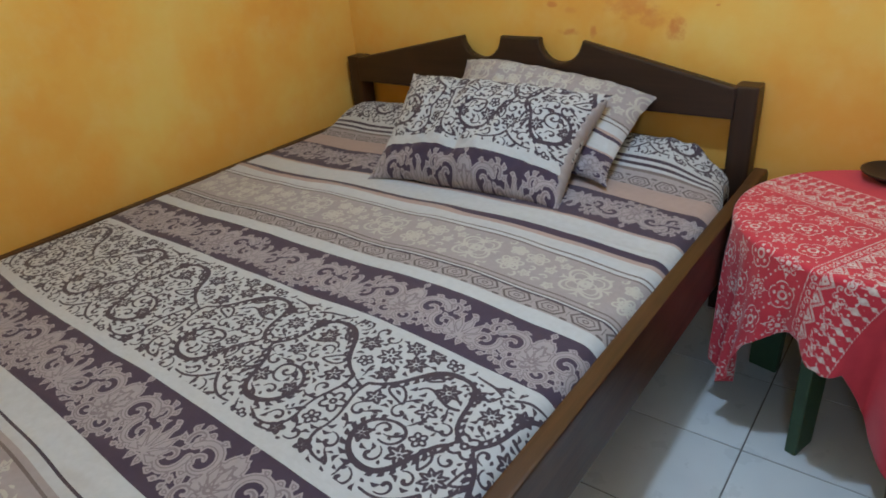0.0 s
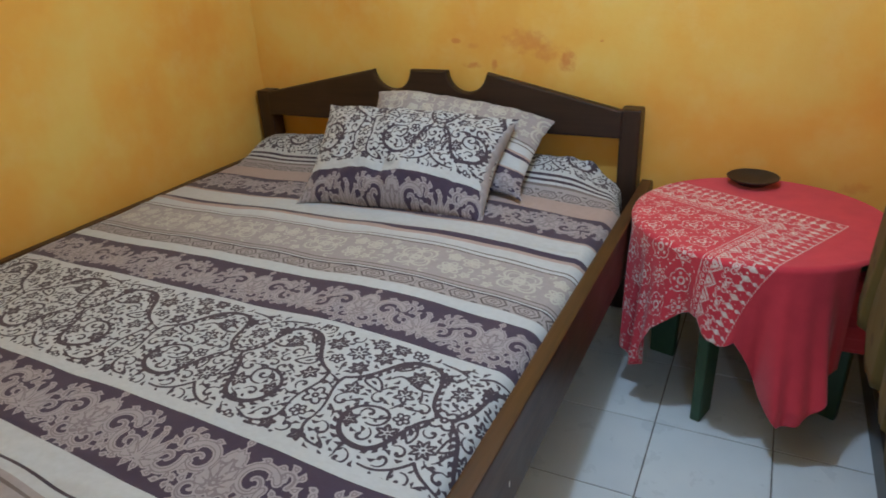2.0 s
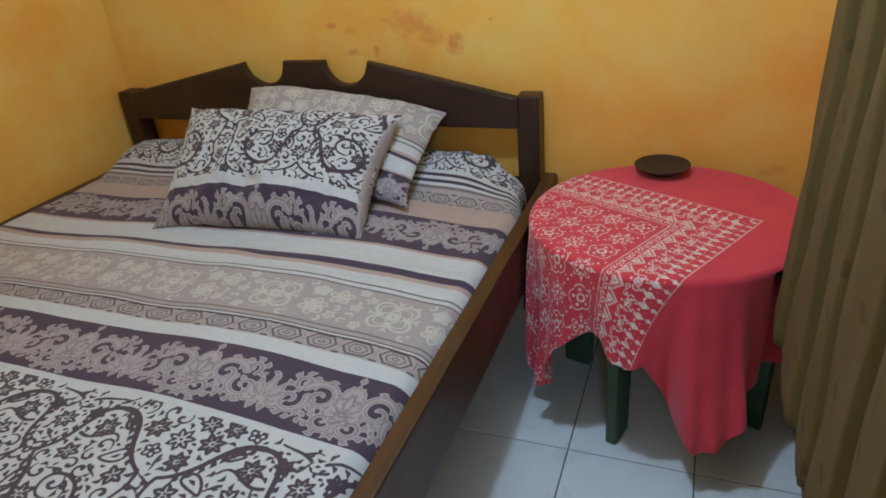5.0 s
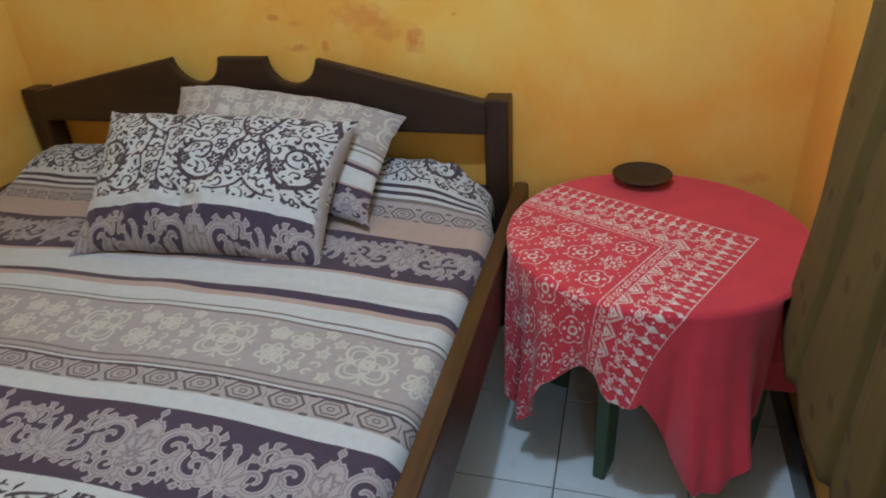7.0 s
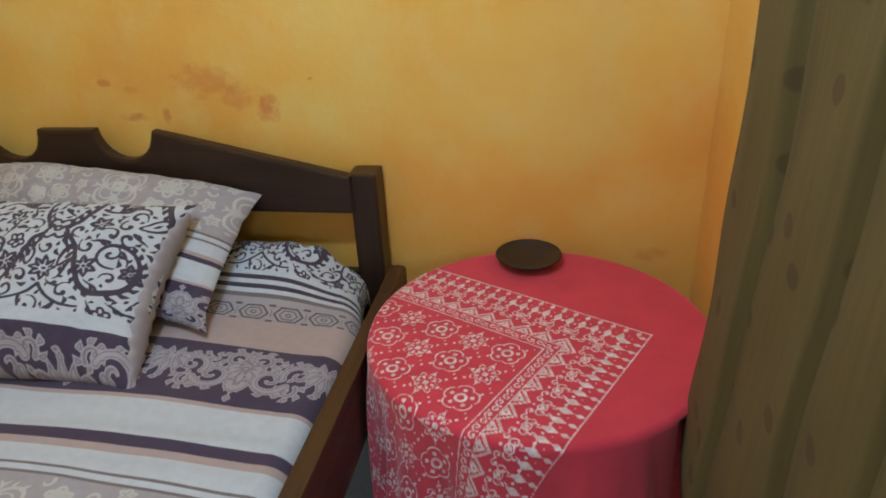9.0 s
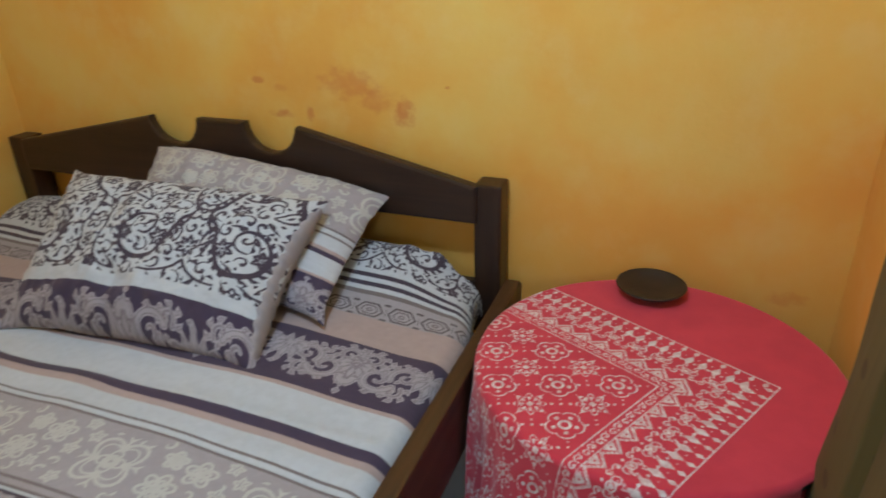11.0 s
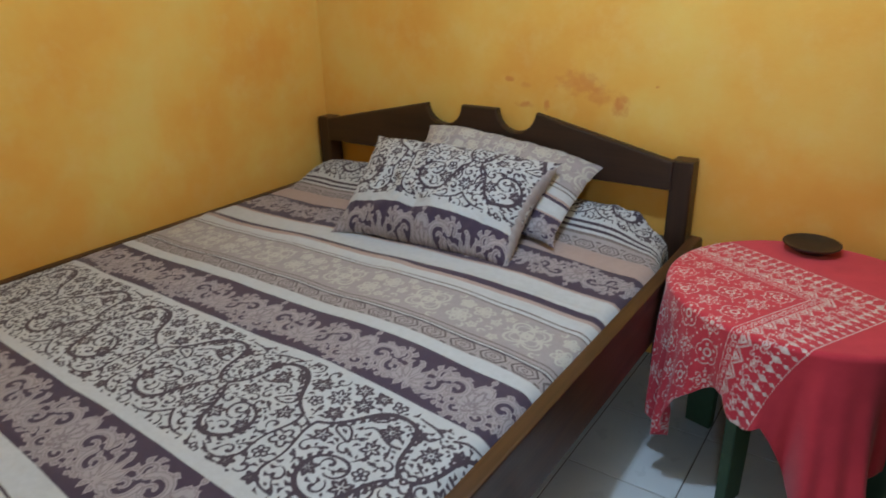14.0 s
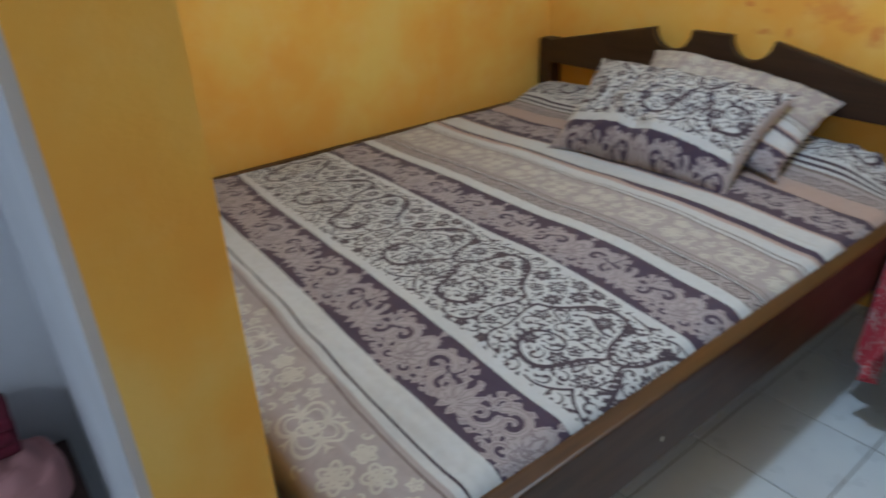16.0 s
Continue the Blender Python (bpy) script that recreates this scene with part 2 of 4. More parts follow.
M_GREEN = painted("green_paint", (0.035, 0.085, 0.040), 0.5)
M_PLATE = painted("dark_turned_wood", (0.030, 0.020, 0.014), 0.45, 30.0, 0.5)
M_PINK, M_STOOL = painted("pink_cotton", (0.62, 0.30, 0.30), 0.9), painted("dark_stool_wood", (0.05, 0.02, 0.014), 0.5)
M_TOWEL = painted("dark_red_cotton", (0.16, 0.012, 0.030), 0.9)
M_TICK = painted("pale_mattress_ticking", (0.45, 0.43, 0.40), 0.9)


# ---- mesh helpers ----
def part(name, bm, material, parent=None, label="", smooth=False):
    me = bpy.data.meshes.new(name)
    bm.normal_update()
    bm.to_mesh(me)
    bm.free()
    me.materials.append(material)
    if smooth:
        me.polygons.foreach_set("use_smooth", [True] * len(me.polygons))
    ob = new(name, me)
    ob.parent = parent
    return tagged(ob, label)


def thing(name, label, category, place=(0, 0, 0), group="", kind=""):
    ob = new(name)
    ob.location = place
    ob.empty_display_size = 0.1
    return tagged(ob, label, category, group, kind)


def box(lo, hi, bevel=0.0, segments=2, bm=None):
    bm = bm or bmesh.new()
    got = bmesh.ops.create_cube(bm, size=1)["verts"]
    for v in got:
        v.co = Vector([(a + b) / 2 + c * (b - a) for a, b, c in zip(lo, hi, v.co)])
    if bevel:
        edges = {e for v in got for e in v.link_edges}
        bmesh.ops.bevel(bm, geom=list(edges), offset=bevel, segments=segments, profile=0.6, affect="EDGES")
    return bm


def extruded(outline, axis, lo, hi, bevel=0.0):
    """A solid from a closed outline of 2D points, thick along one axis."""
    bm = bmesh.new()
    spot = {"y": lambda p, d: (p[0], d, p[1]), "x": lambda p, d: (d, p[0], p[1]), "z": lambda p, d: (p[0], p[1], d)}[axis]
    a = [bm.verts.new(spot(p, lo)) for p in outline]
    c = [bm.verts.new(spot(p, hi)) for p in outline]
    caps = [bm.faces.new(a), bm.faces.new(c[::-1])]
    k = len(outline)
    for i in range(k):
        bm.faces.new((a[i], c[i], c[(i + 1) % k], a[(i + 1) % k]))
    bmesh.ops.recalc_face_normals(bm, faces=bm.faces)
    if bevel:
        edges = [e for f in caps for e in f.edges]
        bmesh.ops.bevel(bm, geom=edges, offset=bevel, segments=2, profile=0.6, affect="EDGES")
    return bm


def lathe(profile, steps=48):
    bm = bmesh.new()
    rings = []
    for r, z in profile:
        if r < 1e-5:
            rings.append([bm.verts.new((0, 0, z))])
        else:
            rings.append([bm.verts.new((r * math.cos(2 * math.pi * i / steps), r * math.sin(2 * math.pi * i / steps), z)) for i in range(steps)])
    for a, b in zip(rings, rings[1:]):
        for i in range(steps):
            j = (i + 1) % steps
            if len(a) == 1:
                bm.faces.new((a[0], b[i], b[j]))
            elif len(b) == 1:
                bm.faces.new((a[i], b[0], a[j]))
            else:
                bm.faces.new((a[i], b[i], b[j], a[j]))
    bmesh.ops.recalc_face_normals(bm, faces=bm.faces)
    return bm


def grid_object(name, xyz, cloth, material, parent=None, closed=False, label=""):
    """A smooth sheet from arrays of shape (rows, columns, 3), with the cloth's own coordinates and motif distance."""
    rows, cols = xyz.shape[:2]
    k = np.arange(rows * cols).reshape(rows, cols)
    right = np.roll(k, -1, 1) if closed else k[:, 1:]
    left = k if closed else k[:, :-1]
    quads = np.stack([left[:-1], right[:-1], right[1:], left[1:]], -1).reshape(-1, 4)
    me = bpy.data.meshes.new(name)
    me.from_pydata(xyz.reshape(-1, 3).tolist(), [], quads.tolist())
    at = me.attributes.new("cloth", "FLOAT_VECTOR", "POINT")
    at.data.foreach_set("vector", cloth.reshape(-1).astype(np.float32))
    me.polygons.foreach_set("use_smooth", [True] * len(me.polygons))
    me.materials.append(material)
    me.update()
    ob = new(name, me)
    ob.parent = parent
    return tagged(ob, label)


# ---- textile motifs, drawn as tapered strokes into distance tiles ----
class Tile:
    def __init__(self, width, height, cell=0.002, far=0.03):
        self.w, self.h, self.cell, self.far = width, height, cell, far
        self.nx, self.ny = round(width / cell), round(height / cell) + 1
        self.d = np.full((self.ny, self.nx), far)

    def stroke(self, x0, y0, r0, x1, y1, r1):
        pad = max(r0, r1) + self.far
        i0, i1 = int((min(x0, x1) - pad) / self.cell) - 1, int((max(x0, x1) + pad) / self.cell) + 2
        j0, j1 = max(0, int((min(y0, y1) - pad) / self.cell)), min(self.ny, int((max(y0, y1) + pad) / self.cell) + 2)
        if j1 <= j0:
            return
        xs, ys = np.arange(i0, i1) * self.cell, (np.arange(j0, j1) * self.cell)[:, None]
        dx, dy = x1 - x0, y1 - y0
        t = np.clip(((xs - x0) * dx + (ys - y0) * dy) / max(dx * dx + dy * dy, 1e-9), 0, 1)
        dist = np.hypot(xs - x0 - t * dx, ys - y0 - t * dy) - (r0 + t * (r1 - r0))
        cols = np.arange(i0, i1) % self.nx
        block = self.d[j0:j1]
        for a in range(0, len(cols), self.nx):
            c = cols[a:a + self.nx]
            block[:, c] = np.minimum(block[:, c], dist[:, a:a + self.nx])

    def line(self, pts, w0, w1=None):
        w1 = w0 if w1 is None else w1
        k = len(pts) - 1
        for i in range(k):
            self.stroke(*pts[i], w0 + (w1 - w0) * i / k, *pts[i + 1], w0 + (w1 - w0) * (i + 1) / k)

    def spiral(self, x, y, r, turns, start, hand, w0, w1, steps=26):
        pts = []
        for i in range(steps + 1):
            f = i / steps
            a = start + hand * turns * 2 * math.pi * f
            q = r * (1 - 0.86 * f)
            pts.append((x + q * math.cos(a), y + q * math.sin(a)))
        self.line(pts, w0, w1)
        return pts

    def leaf(self, x, y, a, size, fat, bend=0.5):
        mx, my = x + 0.5 * size * math.cos(a), y + 0.5 * size * math.sin(a)
        b = a + bend
        self.stroke(x, y, 0.0006, mx, my, fat)
        self.stroke(mx, my, fat, mx + 0.5 * size * math.cos(b), my + 0.5 * size * math.sin(b), 0.0004)

    def flower(self, x, y, r, petals, w, turn=0.0, filled=False):
        pts = []
        for i in range(petals * 8 + 1):
            a = turn + 2 * math.pi * i / (petals * 8)
            q = r * (0.52 + 0.48 * abs(math.cos(petals * (a - turn) / 2)))
            pts.append((x + q * math.cos(a), y + q * math.sin(a)))
        self.line(pts, w)
        self.line([(x + 0.22 * r * math.cos(k), y + 0.22 * r * math.sin(k)) for k in np.linspace(0, 2 * math.pi, 9)], w)
        if filled:
            for i in range(petals):
                a = turn + 2 * math.pi * i / petals
                self.stroke(x + 0.3 * r * math.cos(a), y + 0.3 * r * math.sin(a), 0.08 * r, x + 0.7 * r * math.cos(a), y + 0.7 * r * math.sin(a), 0.26 * r)

    def star(self, x, y, r, petals, w, turn=0.0):
        """Open flower with pointed petals, drawn in outline, and a small ring in the middle."""
        pts = []
        for i in range(petals):
            a, step = turn + 2 * math.pi * i / petals, math.pi / petals
            for da, q in ((-step, 0.36), (-0.52 * step, 0.72), (0.0, 1.0), (0.52 * step, 0.72)):
                pts.append((x + q * r * math.cos(a + da), y + q * r * math.sin(a + da)))
        self.line(pts + pts[:1], w)
        self.stroke(x, y, 0.13 * r, x + 0.001, y, 0.13 * r)

    def frond(self, pts, hand, w0, w1, tooth, fat):
        """Bold tapering stem with leaf teeth along its outer side."""
        self.line(pts, w0, w1)
        for k in range(1, len(pts) - 3, 2):
            (ax, ay), (bx, by) = pts[k], pts[k + 1]
            a = math.atan2(by - ay, bx - ax) - hand * 0.95
            self.leaf(ax, ay, a, tooth * (1 - 0.5 * k / len(pts)), fat, hand * 0.6)

    def paisley(self, x, y, a, size, w):
        pts = []
        for i in range(21):
            f = 2 * math.pi * i / 20
            px, py = size * (0.5 - 0.5 * math.cos(f)), 0.36 * size * math.sin(f) * (0.35 + 0.65 * (0.5 - 0.5 * math.cos(f)))
            py += 0.35 * size * (px / size - 0.5) ** 2
            pts.append((x + px * math.cos(a) - py * math.sin(a), y + px * math.sin(a) + py * math.cos(a)))
        self.line(pts, w)
        self.leaf(x + 0.4 * size * math.cos(a), y + 0.4 * size * math.sin(a), a, 0.4 * size, w * 1.5, 0.3)

    def room(self, x, y):
        return self.d[min(self.ny - 1, max(0, round(y / self.cell))), round(x / self.cell) % self.nx]

    def at(self, u, v):
        gx, gy = (u / self.cell) % self.nx, np.clip(v / self.cell, 0, self.ny - 1.001)
        i, j = np.floor(gx).astype(int) % self.nx, np.floor(gy).astype(int)
        fx, fy = gx - np.floor(gx), gy - j
        i2 = (i + 1) % self.nx
        return (self.d[j, i] * (1 - fx) + self.d[j, i2] * fx) * (1 - fy) + (self.d[j + 1, i] * (1 - fx) + self.d[j + 1, i2] * fx) * fy


def bent(p0, p1, p2, p3, steps=18):
    pts = []
    for i in range(steps + 1):
        f = i / steps
        g = 1 - f
        pts.append(tuple(g ** 3 * a + 3 * g * g * f * b + 3 * g * f * f * c + f ** 3 * d for a, b, c, d in zip(p0, p1, p2, p3)))
    return pts


def arabesque_tile():
    """Mirrored ogee scrolls with toothed fronds, filled with star flowers, paisleys and sprigs."""
    rng = random.Random(5)
    t = Tile(0.52, 0.354)
    mid = 0.26

    def both(p):
        return [[(mid + s * x, y) for x, y in p] for s in (1, -1)]

    for p0, p1, p2, p3, hand, w0, w1, tooth in (
            ((0.010, 0.190), (0.075, 0.215), (0.020, 0.330), (0.105, 0.325), -1, 0.0036, 0.0050, 0.026),
            ((0.105, 0.325), (0.180, 0.320), (0.165, 0.235), (0.240, 0.205), 1, 0.0062, 0.0034, 0.032),
            ((0.020, 0.175), (0.070, 0.150), (0.050, 0.045), (0.120, 0.050), 1, 0.0034, 0.0058, 0.030),
            ((0.120, 0.050), (0.190, 0.055), (0.200, 0.150), (0.130, 0.160), 1, 0.0058, 0.0028, 0.030)):
        for s, pts in zip((1, -1), both(bent(p0, p1, p2, p3))):
            t.frond(pts, hand * s, w0 * 1.1, w1 * 1.1, tooth, 0.0050)
    for curve in (((0.130, 0.160), (0.080, 0.165), (0.090, 0.100), (0.130, 0.110)), ((0.240, 0.205), (0.255, 0.160), (0.215, 0.130), (0.230, 0.070)),
                  ((0.230, 0.070), (0.236, 0.030), (0.200, 0.014), (0.170, 0.020)), ((0.060, 0.250), (0.100, 0.230), (0.130, 0.290), (0.150, 0.250)),
                  ((0.000, 0.060), (0.030, 0.020), (0.060, 0.012), (0.090, 0.018)), ((0.015, 0.330), (0.040, 0.345), (0.060, 0.340), (0.080, 0.346))):
        for pts in both(bent(*curve)):
            t.line(pts, 0.0038, 0.0024)
    for x, y, r, n in ((0.100, 0.275, 0.024, 7), (0.080, 0.105, 0.023, 6), (0.165, 0.105, 0.020, 6), (0.200, 0.300, 0.024, 7), (0.205, 0.185, 0.020, 5), (0.050, 0.300, 0.018, 6), (0.225, 0.025, 0.016, 5)):
        for s in (1, -1):
            t.star(mid + s * x, y, r, n, 0.0029, rng.random())
    t.flower(mid, 0.185, 0.030, 4, 0.0030, 0.785)
    t.star(mid, 0.270, 0.024, 8, 0.0024)
    t.star(mid, 0.095, 0.026, 8, 0.0024)
    t.flower(0.0, 0.130, 0.026, 5, 0.0028, 0.3)
    t.star(0.0, 0.290, 0.026, 7, 0.0024, 0.3)
    for x, y, a, size in ((0.150, 0.205, 0.5, 0.052), (0.030, 0.100, 1.2, 0.046), (0.128, 0.300, -0.5, 0.034)):
        t.paisley(mid + x, y, a, size, 0.0028)
        t.paisley(mid - x, y, math.pi - a, size, 0.0028)
    for tries, need, kind in ((200, 0.0225, "star"), (120, 0.0185, "small"), (2500, 0.0165, "curl"), (4000, 0.0115, "sprig"), (4000, 0.0085, "leaf"), (3000, 0.0068, "bud")):
        for _ in range(tries):
            x, y = rng.uniform(0, t.w), rng.uniform(0.006, t.h - 0.006)
            if t.room(x, y) < need:
                continue
            a, hand = rng.uniform(0, 6.28), rng.choice((-1, 1))
            c, d = math.cos(a), math.sin(a)
            if kind == "star":
                t.star(x, y, 0.0215, rng.choice((5, 6, 7)), 0.0027, a)
            elif kind == "small":
                t.flower(x, y, 0.0165, 5, 0.0024, a)
            elif kind == "curl":
                t.spiral(x, y, 0.9 * min(t.room(x, y), 0.022) + 0.003, 0.75, a, hand, 0.0016, 0.0044, 13)
            elif kind == "sprig":
                t.line(bent((x - 0.017 * c, y - 0.017 * d), (x - 0.006 * c + 0.006 * d, y - 0.006 * d - 0.006 * c), (x + 0.006 * c, y + 0.006 * d), (x + 0.016 * c - hand * 0.008 * d, y + 0.016 * d + hand * 0.008 * c), 6), 0.0014, 0.0034)
                t.leaf(x, y, a + hand * 1.1, 0.018, 0.0036, -hand * 0.5)
                t.leaf(x - 0.006 * c, y - 0.006 * d, a - hand * 1.2, 0.015, 0.0032, hand * 0.5)
            elif kind == "leaf":
                t.leaf(x - 0.009 * c, y - 0.009 * d, a, 0.022, 0.0042, hand * 0.9)
            else:
                t.leaf(x - 0.006 * c, y - 0.006 * d, a, 0.013, 0.0036, hand * 0.4)
    return t


def acanthus_tile():
    rng = random.Random(8)
    t = Tile(0.34, 0.19)
    for s in (-1, 1):
        for x, y, r, turns, start, w in ((0.062, 0.100, 0.042, 1.3, 0.4, 0.0105), (0.118, 0.075, 0.036, 1.2, 2.6, 0.0095), (0.030, 0.045, 0.026, 1.1, 3.6, 0.0080), (0.108, 0.128, 0.020, 1.1, -0.8, 0.0065)):
            a0 = start if s > 0 else math.pi - start
            pts = t.spiral(0.17 + s * x, y, r, turns, a0, s, w, w * 0.45, 24)
            for k in range(0, 15, 3):
                (ax, ay), (bx, by) = pts[k], pts[k + 1]
                a = math.atan2(by - ay, bx - ax) - s * 0.9
                t.leaf(ax, ay, a, 0.030, 0.0080, s * 0.7)
    for x, y, size in ((0.17, 0.085, 0.058), (0.0, 0.070, 0.066), (0.17, 0.140, 0.030)):
        for k in range(-3, 4):
            a = math.pi / 2 + k * 0.52
            t.leaf(x, y - 0.02, a, size * (1.30 - 0.13 * abs(k)), 0.0120, -0.25 * k)
        t.leaf(x, y + 0.55 * size, math.pi / 2, 0.026, 0.0085, 0.0)
        for side in (-1, 1):
            t.leaf(x, y - 0.024, math.pi / 2 + side * 2.2, 0.030, 0.0085, side * 0.8)
    t.flower(0.17, 0.072, 0.030, 6, 0.006, 0.2, True)
    for _ in range(900):
        x, y = rng.uniform(0, t.w), rng.uniform(0.028, 0.132)
        if t.room(x, y) > 0.0068:
            a = rng.uniform(0, 6.28)
            t.leaf(x - 0.008 * math.cos(a), y - 0.008 * math.sin(a), a, 0.022, 0.0070, rng.uniform(-1, 1))
    return t


def medallion_tile():
    """Large lobed medallions with loose tulips and curls between."""
    rng = random.Random(11)
    t = Tile(0.31, 0.168)
    x, y = 0.10, 0.084
    t.flower(x, y, 0.064, 4, 0.0036, 0.785)
    t.flower(x, y, 0.048, 4, 0.0020, 0.785)
    t.flower(x, y, 0.028, 4, 0.0024, 0.0)
    for k in range(4):
        a = k * math.pi / 2
        for bend in (-0.8, 0.8):
            t.leaf(x + 0.038 * math.cos(a), y + 0.038 * math.sin(a), a, 0.034, 0.0040, bend)
    for cx, cy, r, n in ((0.216, 0.060, 0.034, 6), (0.262, 0.118, 0.030, 5), (0.205, 0.128, 0.022, 5)):
        t.flower(cx, cy, r, n, 0.0030, 0.4)
        t.star(cx, cy, 0.62 * r, n, 0.0022, 0.4)
    for tries, need, kind in ((40, 0.017, "flower"), (160, 0.0135, "curl"), (160, 0.0110, "leaf")):
        for _ in range(tries):
            px, py, a = rng.uniform(0, t.w), rng.uniform(0.012, 0.156), rng.uniform(0, 6.28)
            if t.room(px, py) < need:
                continue
            if kind == "flower":
                t.star(px, py, 0.016, 5, 0.0022, a)
            elif kind == "curl":
                t.spiral(px, py, 0.013, 0.7, a, rng.choice((-1, 1)), 0.0036, 0.0012, 9)
            else:
                t.leaf(px, py, a, 0.018, 0.0036, rng.uniform(-1, 1))
    return t


def chain_tile():
    t = Tile(0.088, 0.075, 0.001)
    for scale, w in ((1.0, 0.0026), (0.62, 0.0016)):
        hexagon = [(0.044 + scale * x, 0.032 + scale * y) for x, y in ((-0.036, 0), (-0.02, 0.021), (0.02, 0.021), (0.036, 0), (0.02, -0.021), (-0.02, -0.021), (-0.036, 0))]
        t.line(hexagon, w)
    t.line([(0.044 + 0.007 * math.cos(a), 0.032 + 0.005 * math.sin(a)) for a in np.linspace(0, 2 * math.pi, 9)], 0.0015)
    for y in (0.008, 0.056):
        t.stroke(-0.006, y, 0.0035, 0.006, y, 0.0035)
    t.stroke(0, 0.020, 0.001, 0, 0.044, 0.001)
    return t


TILES = {"arabesque": arabesque_tile(), "acanthus": acanthus_tile(), "medallion": medallion_tile(), "chain": chain_tile()}


def linen_motif(u, v):
    """Distance to the print's strokes at the cloth's (u, v)."""
    out, low = np.full(u.shape, 0.03), 0.30
    for top, _, _, kind in BANDS:
        inside = (v >= low - 0.006) & (v < top + 0.006)
        if kind and inside.any():
            height = v - low
            if kind == "acanthus":
                height = (top - v) if low > 1.8 else height
            shift = 0.13 * low
            out[inside] = TILES[kind].at(u[inside] + shift, height[inside])
        low = top
    return out


def smooth01(x, lo, hi):
    f = np.clip((x - lo) / (hi - lo), 0, 1)
    return f * f * (3 - 2 * f)


def ripples(x, y, seed, scales):
    """Sum of slanted soft waves, for creases."""
    r = random.Random(seed)
    out = np.zeros_like(x)
    for wave, height in scales:
        for _ in range(4):
            a, ph, b = r.uniform(0, 6.28), r.uniform(0, 6.28), r.uniform(0.5, 2)
            s = (x * math.cos(a) + y * math.sin(a)) * 2 * math.pi / wave
            out += height * 0.5 * np.sin(s + ph + b * np.sin(0.6 * s + 2 * x + ph))
    return out


# ---- setting ----
def wall(name, lo, hi, material, label):
    return tagged(part(name, box(lo, hi), material), label, "wall", kind="structure")


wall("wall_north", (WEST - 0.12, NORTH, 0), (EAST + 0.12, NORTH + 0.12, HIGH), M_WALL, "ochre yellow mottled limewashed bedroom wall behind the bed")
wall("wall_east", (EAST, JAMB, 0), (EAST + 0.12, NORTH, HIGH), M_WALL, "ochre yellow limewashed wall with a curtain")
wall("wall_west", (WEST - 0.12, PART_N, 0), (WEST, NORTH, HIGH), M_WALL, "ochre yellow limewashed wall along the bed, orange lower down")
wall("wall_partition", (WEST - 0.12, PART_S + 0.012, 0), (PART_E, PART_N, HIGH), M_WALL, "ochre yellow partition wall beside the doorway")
wall("wall_partition_hall_side", (HALL_W, PART_S, 0), (PART_E - 0.002, PART_S + 0.012, HIGH), M_HALL, "pale lavender plastered hall side of the partition")
wall("wall_hall_west", (HALL_W - 0.12, HALL_S, 0), (HALL_W, PART_S, HIGH), M_HALL, "pale lavender plastered hall wall")
wall("wall_hall_south", (HALL_W - 0.12, HALL_S - 0.12, 0), (HALL_E + 0.12, HALL_S, HIGH), M_HALL, "pale lavender plastered hall wall at the back")
wall("wall_hall_east", (HALL_E, HALL_S, 0), (HALL_E + 0.12, JAMB + 0.12, HIGH), M_HALL, "pale lavender plastered hall wall beside the bedroom")
wall("wall_hall_north", (EAST + 0.12, JAMB, 0), (HALL_E, JAMB + 0.12, HIGH), M_HALL, "pale lavender plastered wall next to the doorway")
tagged(part("ceiling", box((WEST - 0.12, HALL_S - 0.12, HIGH), (HALL_E + 0.12, NORTH + 0.12, HIGH + 0.1)), M_CEIL), "plain white painted ceiling", "ceiling", kind="structure")
floor = tagged(part("floor", box((WEST - 0.12, HALL_S - 0.12, -0.12), (HALL_E + 0.12, NORTH + 0.12, -0.0025)), M_JOINT), "pale blue-white glazed square floor tiles with dark joints", "floor", kind="structure")
for name, lo, hi in (("baseboard_east", (EAST - 0.014, JAMB, 0), (EAST, NORTH - 0.014, 0.10)), ("baseboard_north", (-0.26, NORTH - 0.014, 0), (EAST, NORTH, 0.10))):
    tagged(part(name, box(lo, hi, 0.003), M_SKIRT), "black glazed tile skirting along the wall", "baseboard", kind="structure")


# ---- bed ----
def headboard_outline():
    pts = [(-1.955, 0.700), (-1.955, 0.803), (-1.375, 0.921)]
    pts += [(-1.283 + 0.083 * math.cos(a) * (1.08 if math.cos(a) < 0 else 0.98), 0.921 - 0.078 * math.sin(a)) for a in np.linspace(math.pi, 0.0, 13)][1:-1]
    pts += [(-1.199, 0.925), (-1.036, 0.925)]
    pts += [(-0.953 + 0.083 * math.cos(a) * (0.98 if math.cos(a) < 0 else 1.0), 0.921 - 0.078 * math.sin(a)) for a in np.linspace(math.pi, 0.0, 13)][1:-1]
    pts += [(-0.866, 0.921), (-0.345, 0.803), (-0.345, 0.700)]
    return pts


def rail_outline(lo, hi, bottom, top):
    """Side rail seen from the side, its head end rising a little in a rounded shoulder."""
    pts = [(lo, bottom), (lo, top)]
    pts += [(hi - 0.16 + 0.16 * f, top + 0.005 * math.sin(f * math.pi / 2)) for f in np.linspace(0, 0.86, 7)]
    pts += [(hi, top - 0.012), (hi, bottom)]
    return pts


bed = thing("double_bed", "dark-stained wooden double bed with a scooped headboard against the wall", "bed", (-1.13, 1.4, 0))
back = Matrix.Translation((1.13, -1.4, 0))


def bed_part(name, bm, material, label="", smooth=False):
    bm.transform(back)
    return part(name, bm, material, bed, label, smooth)


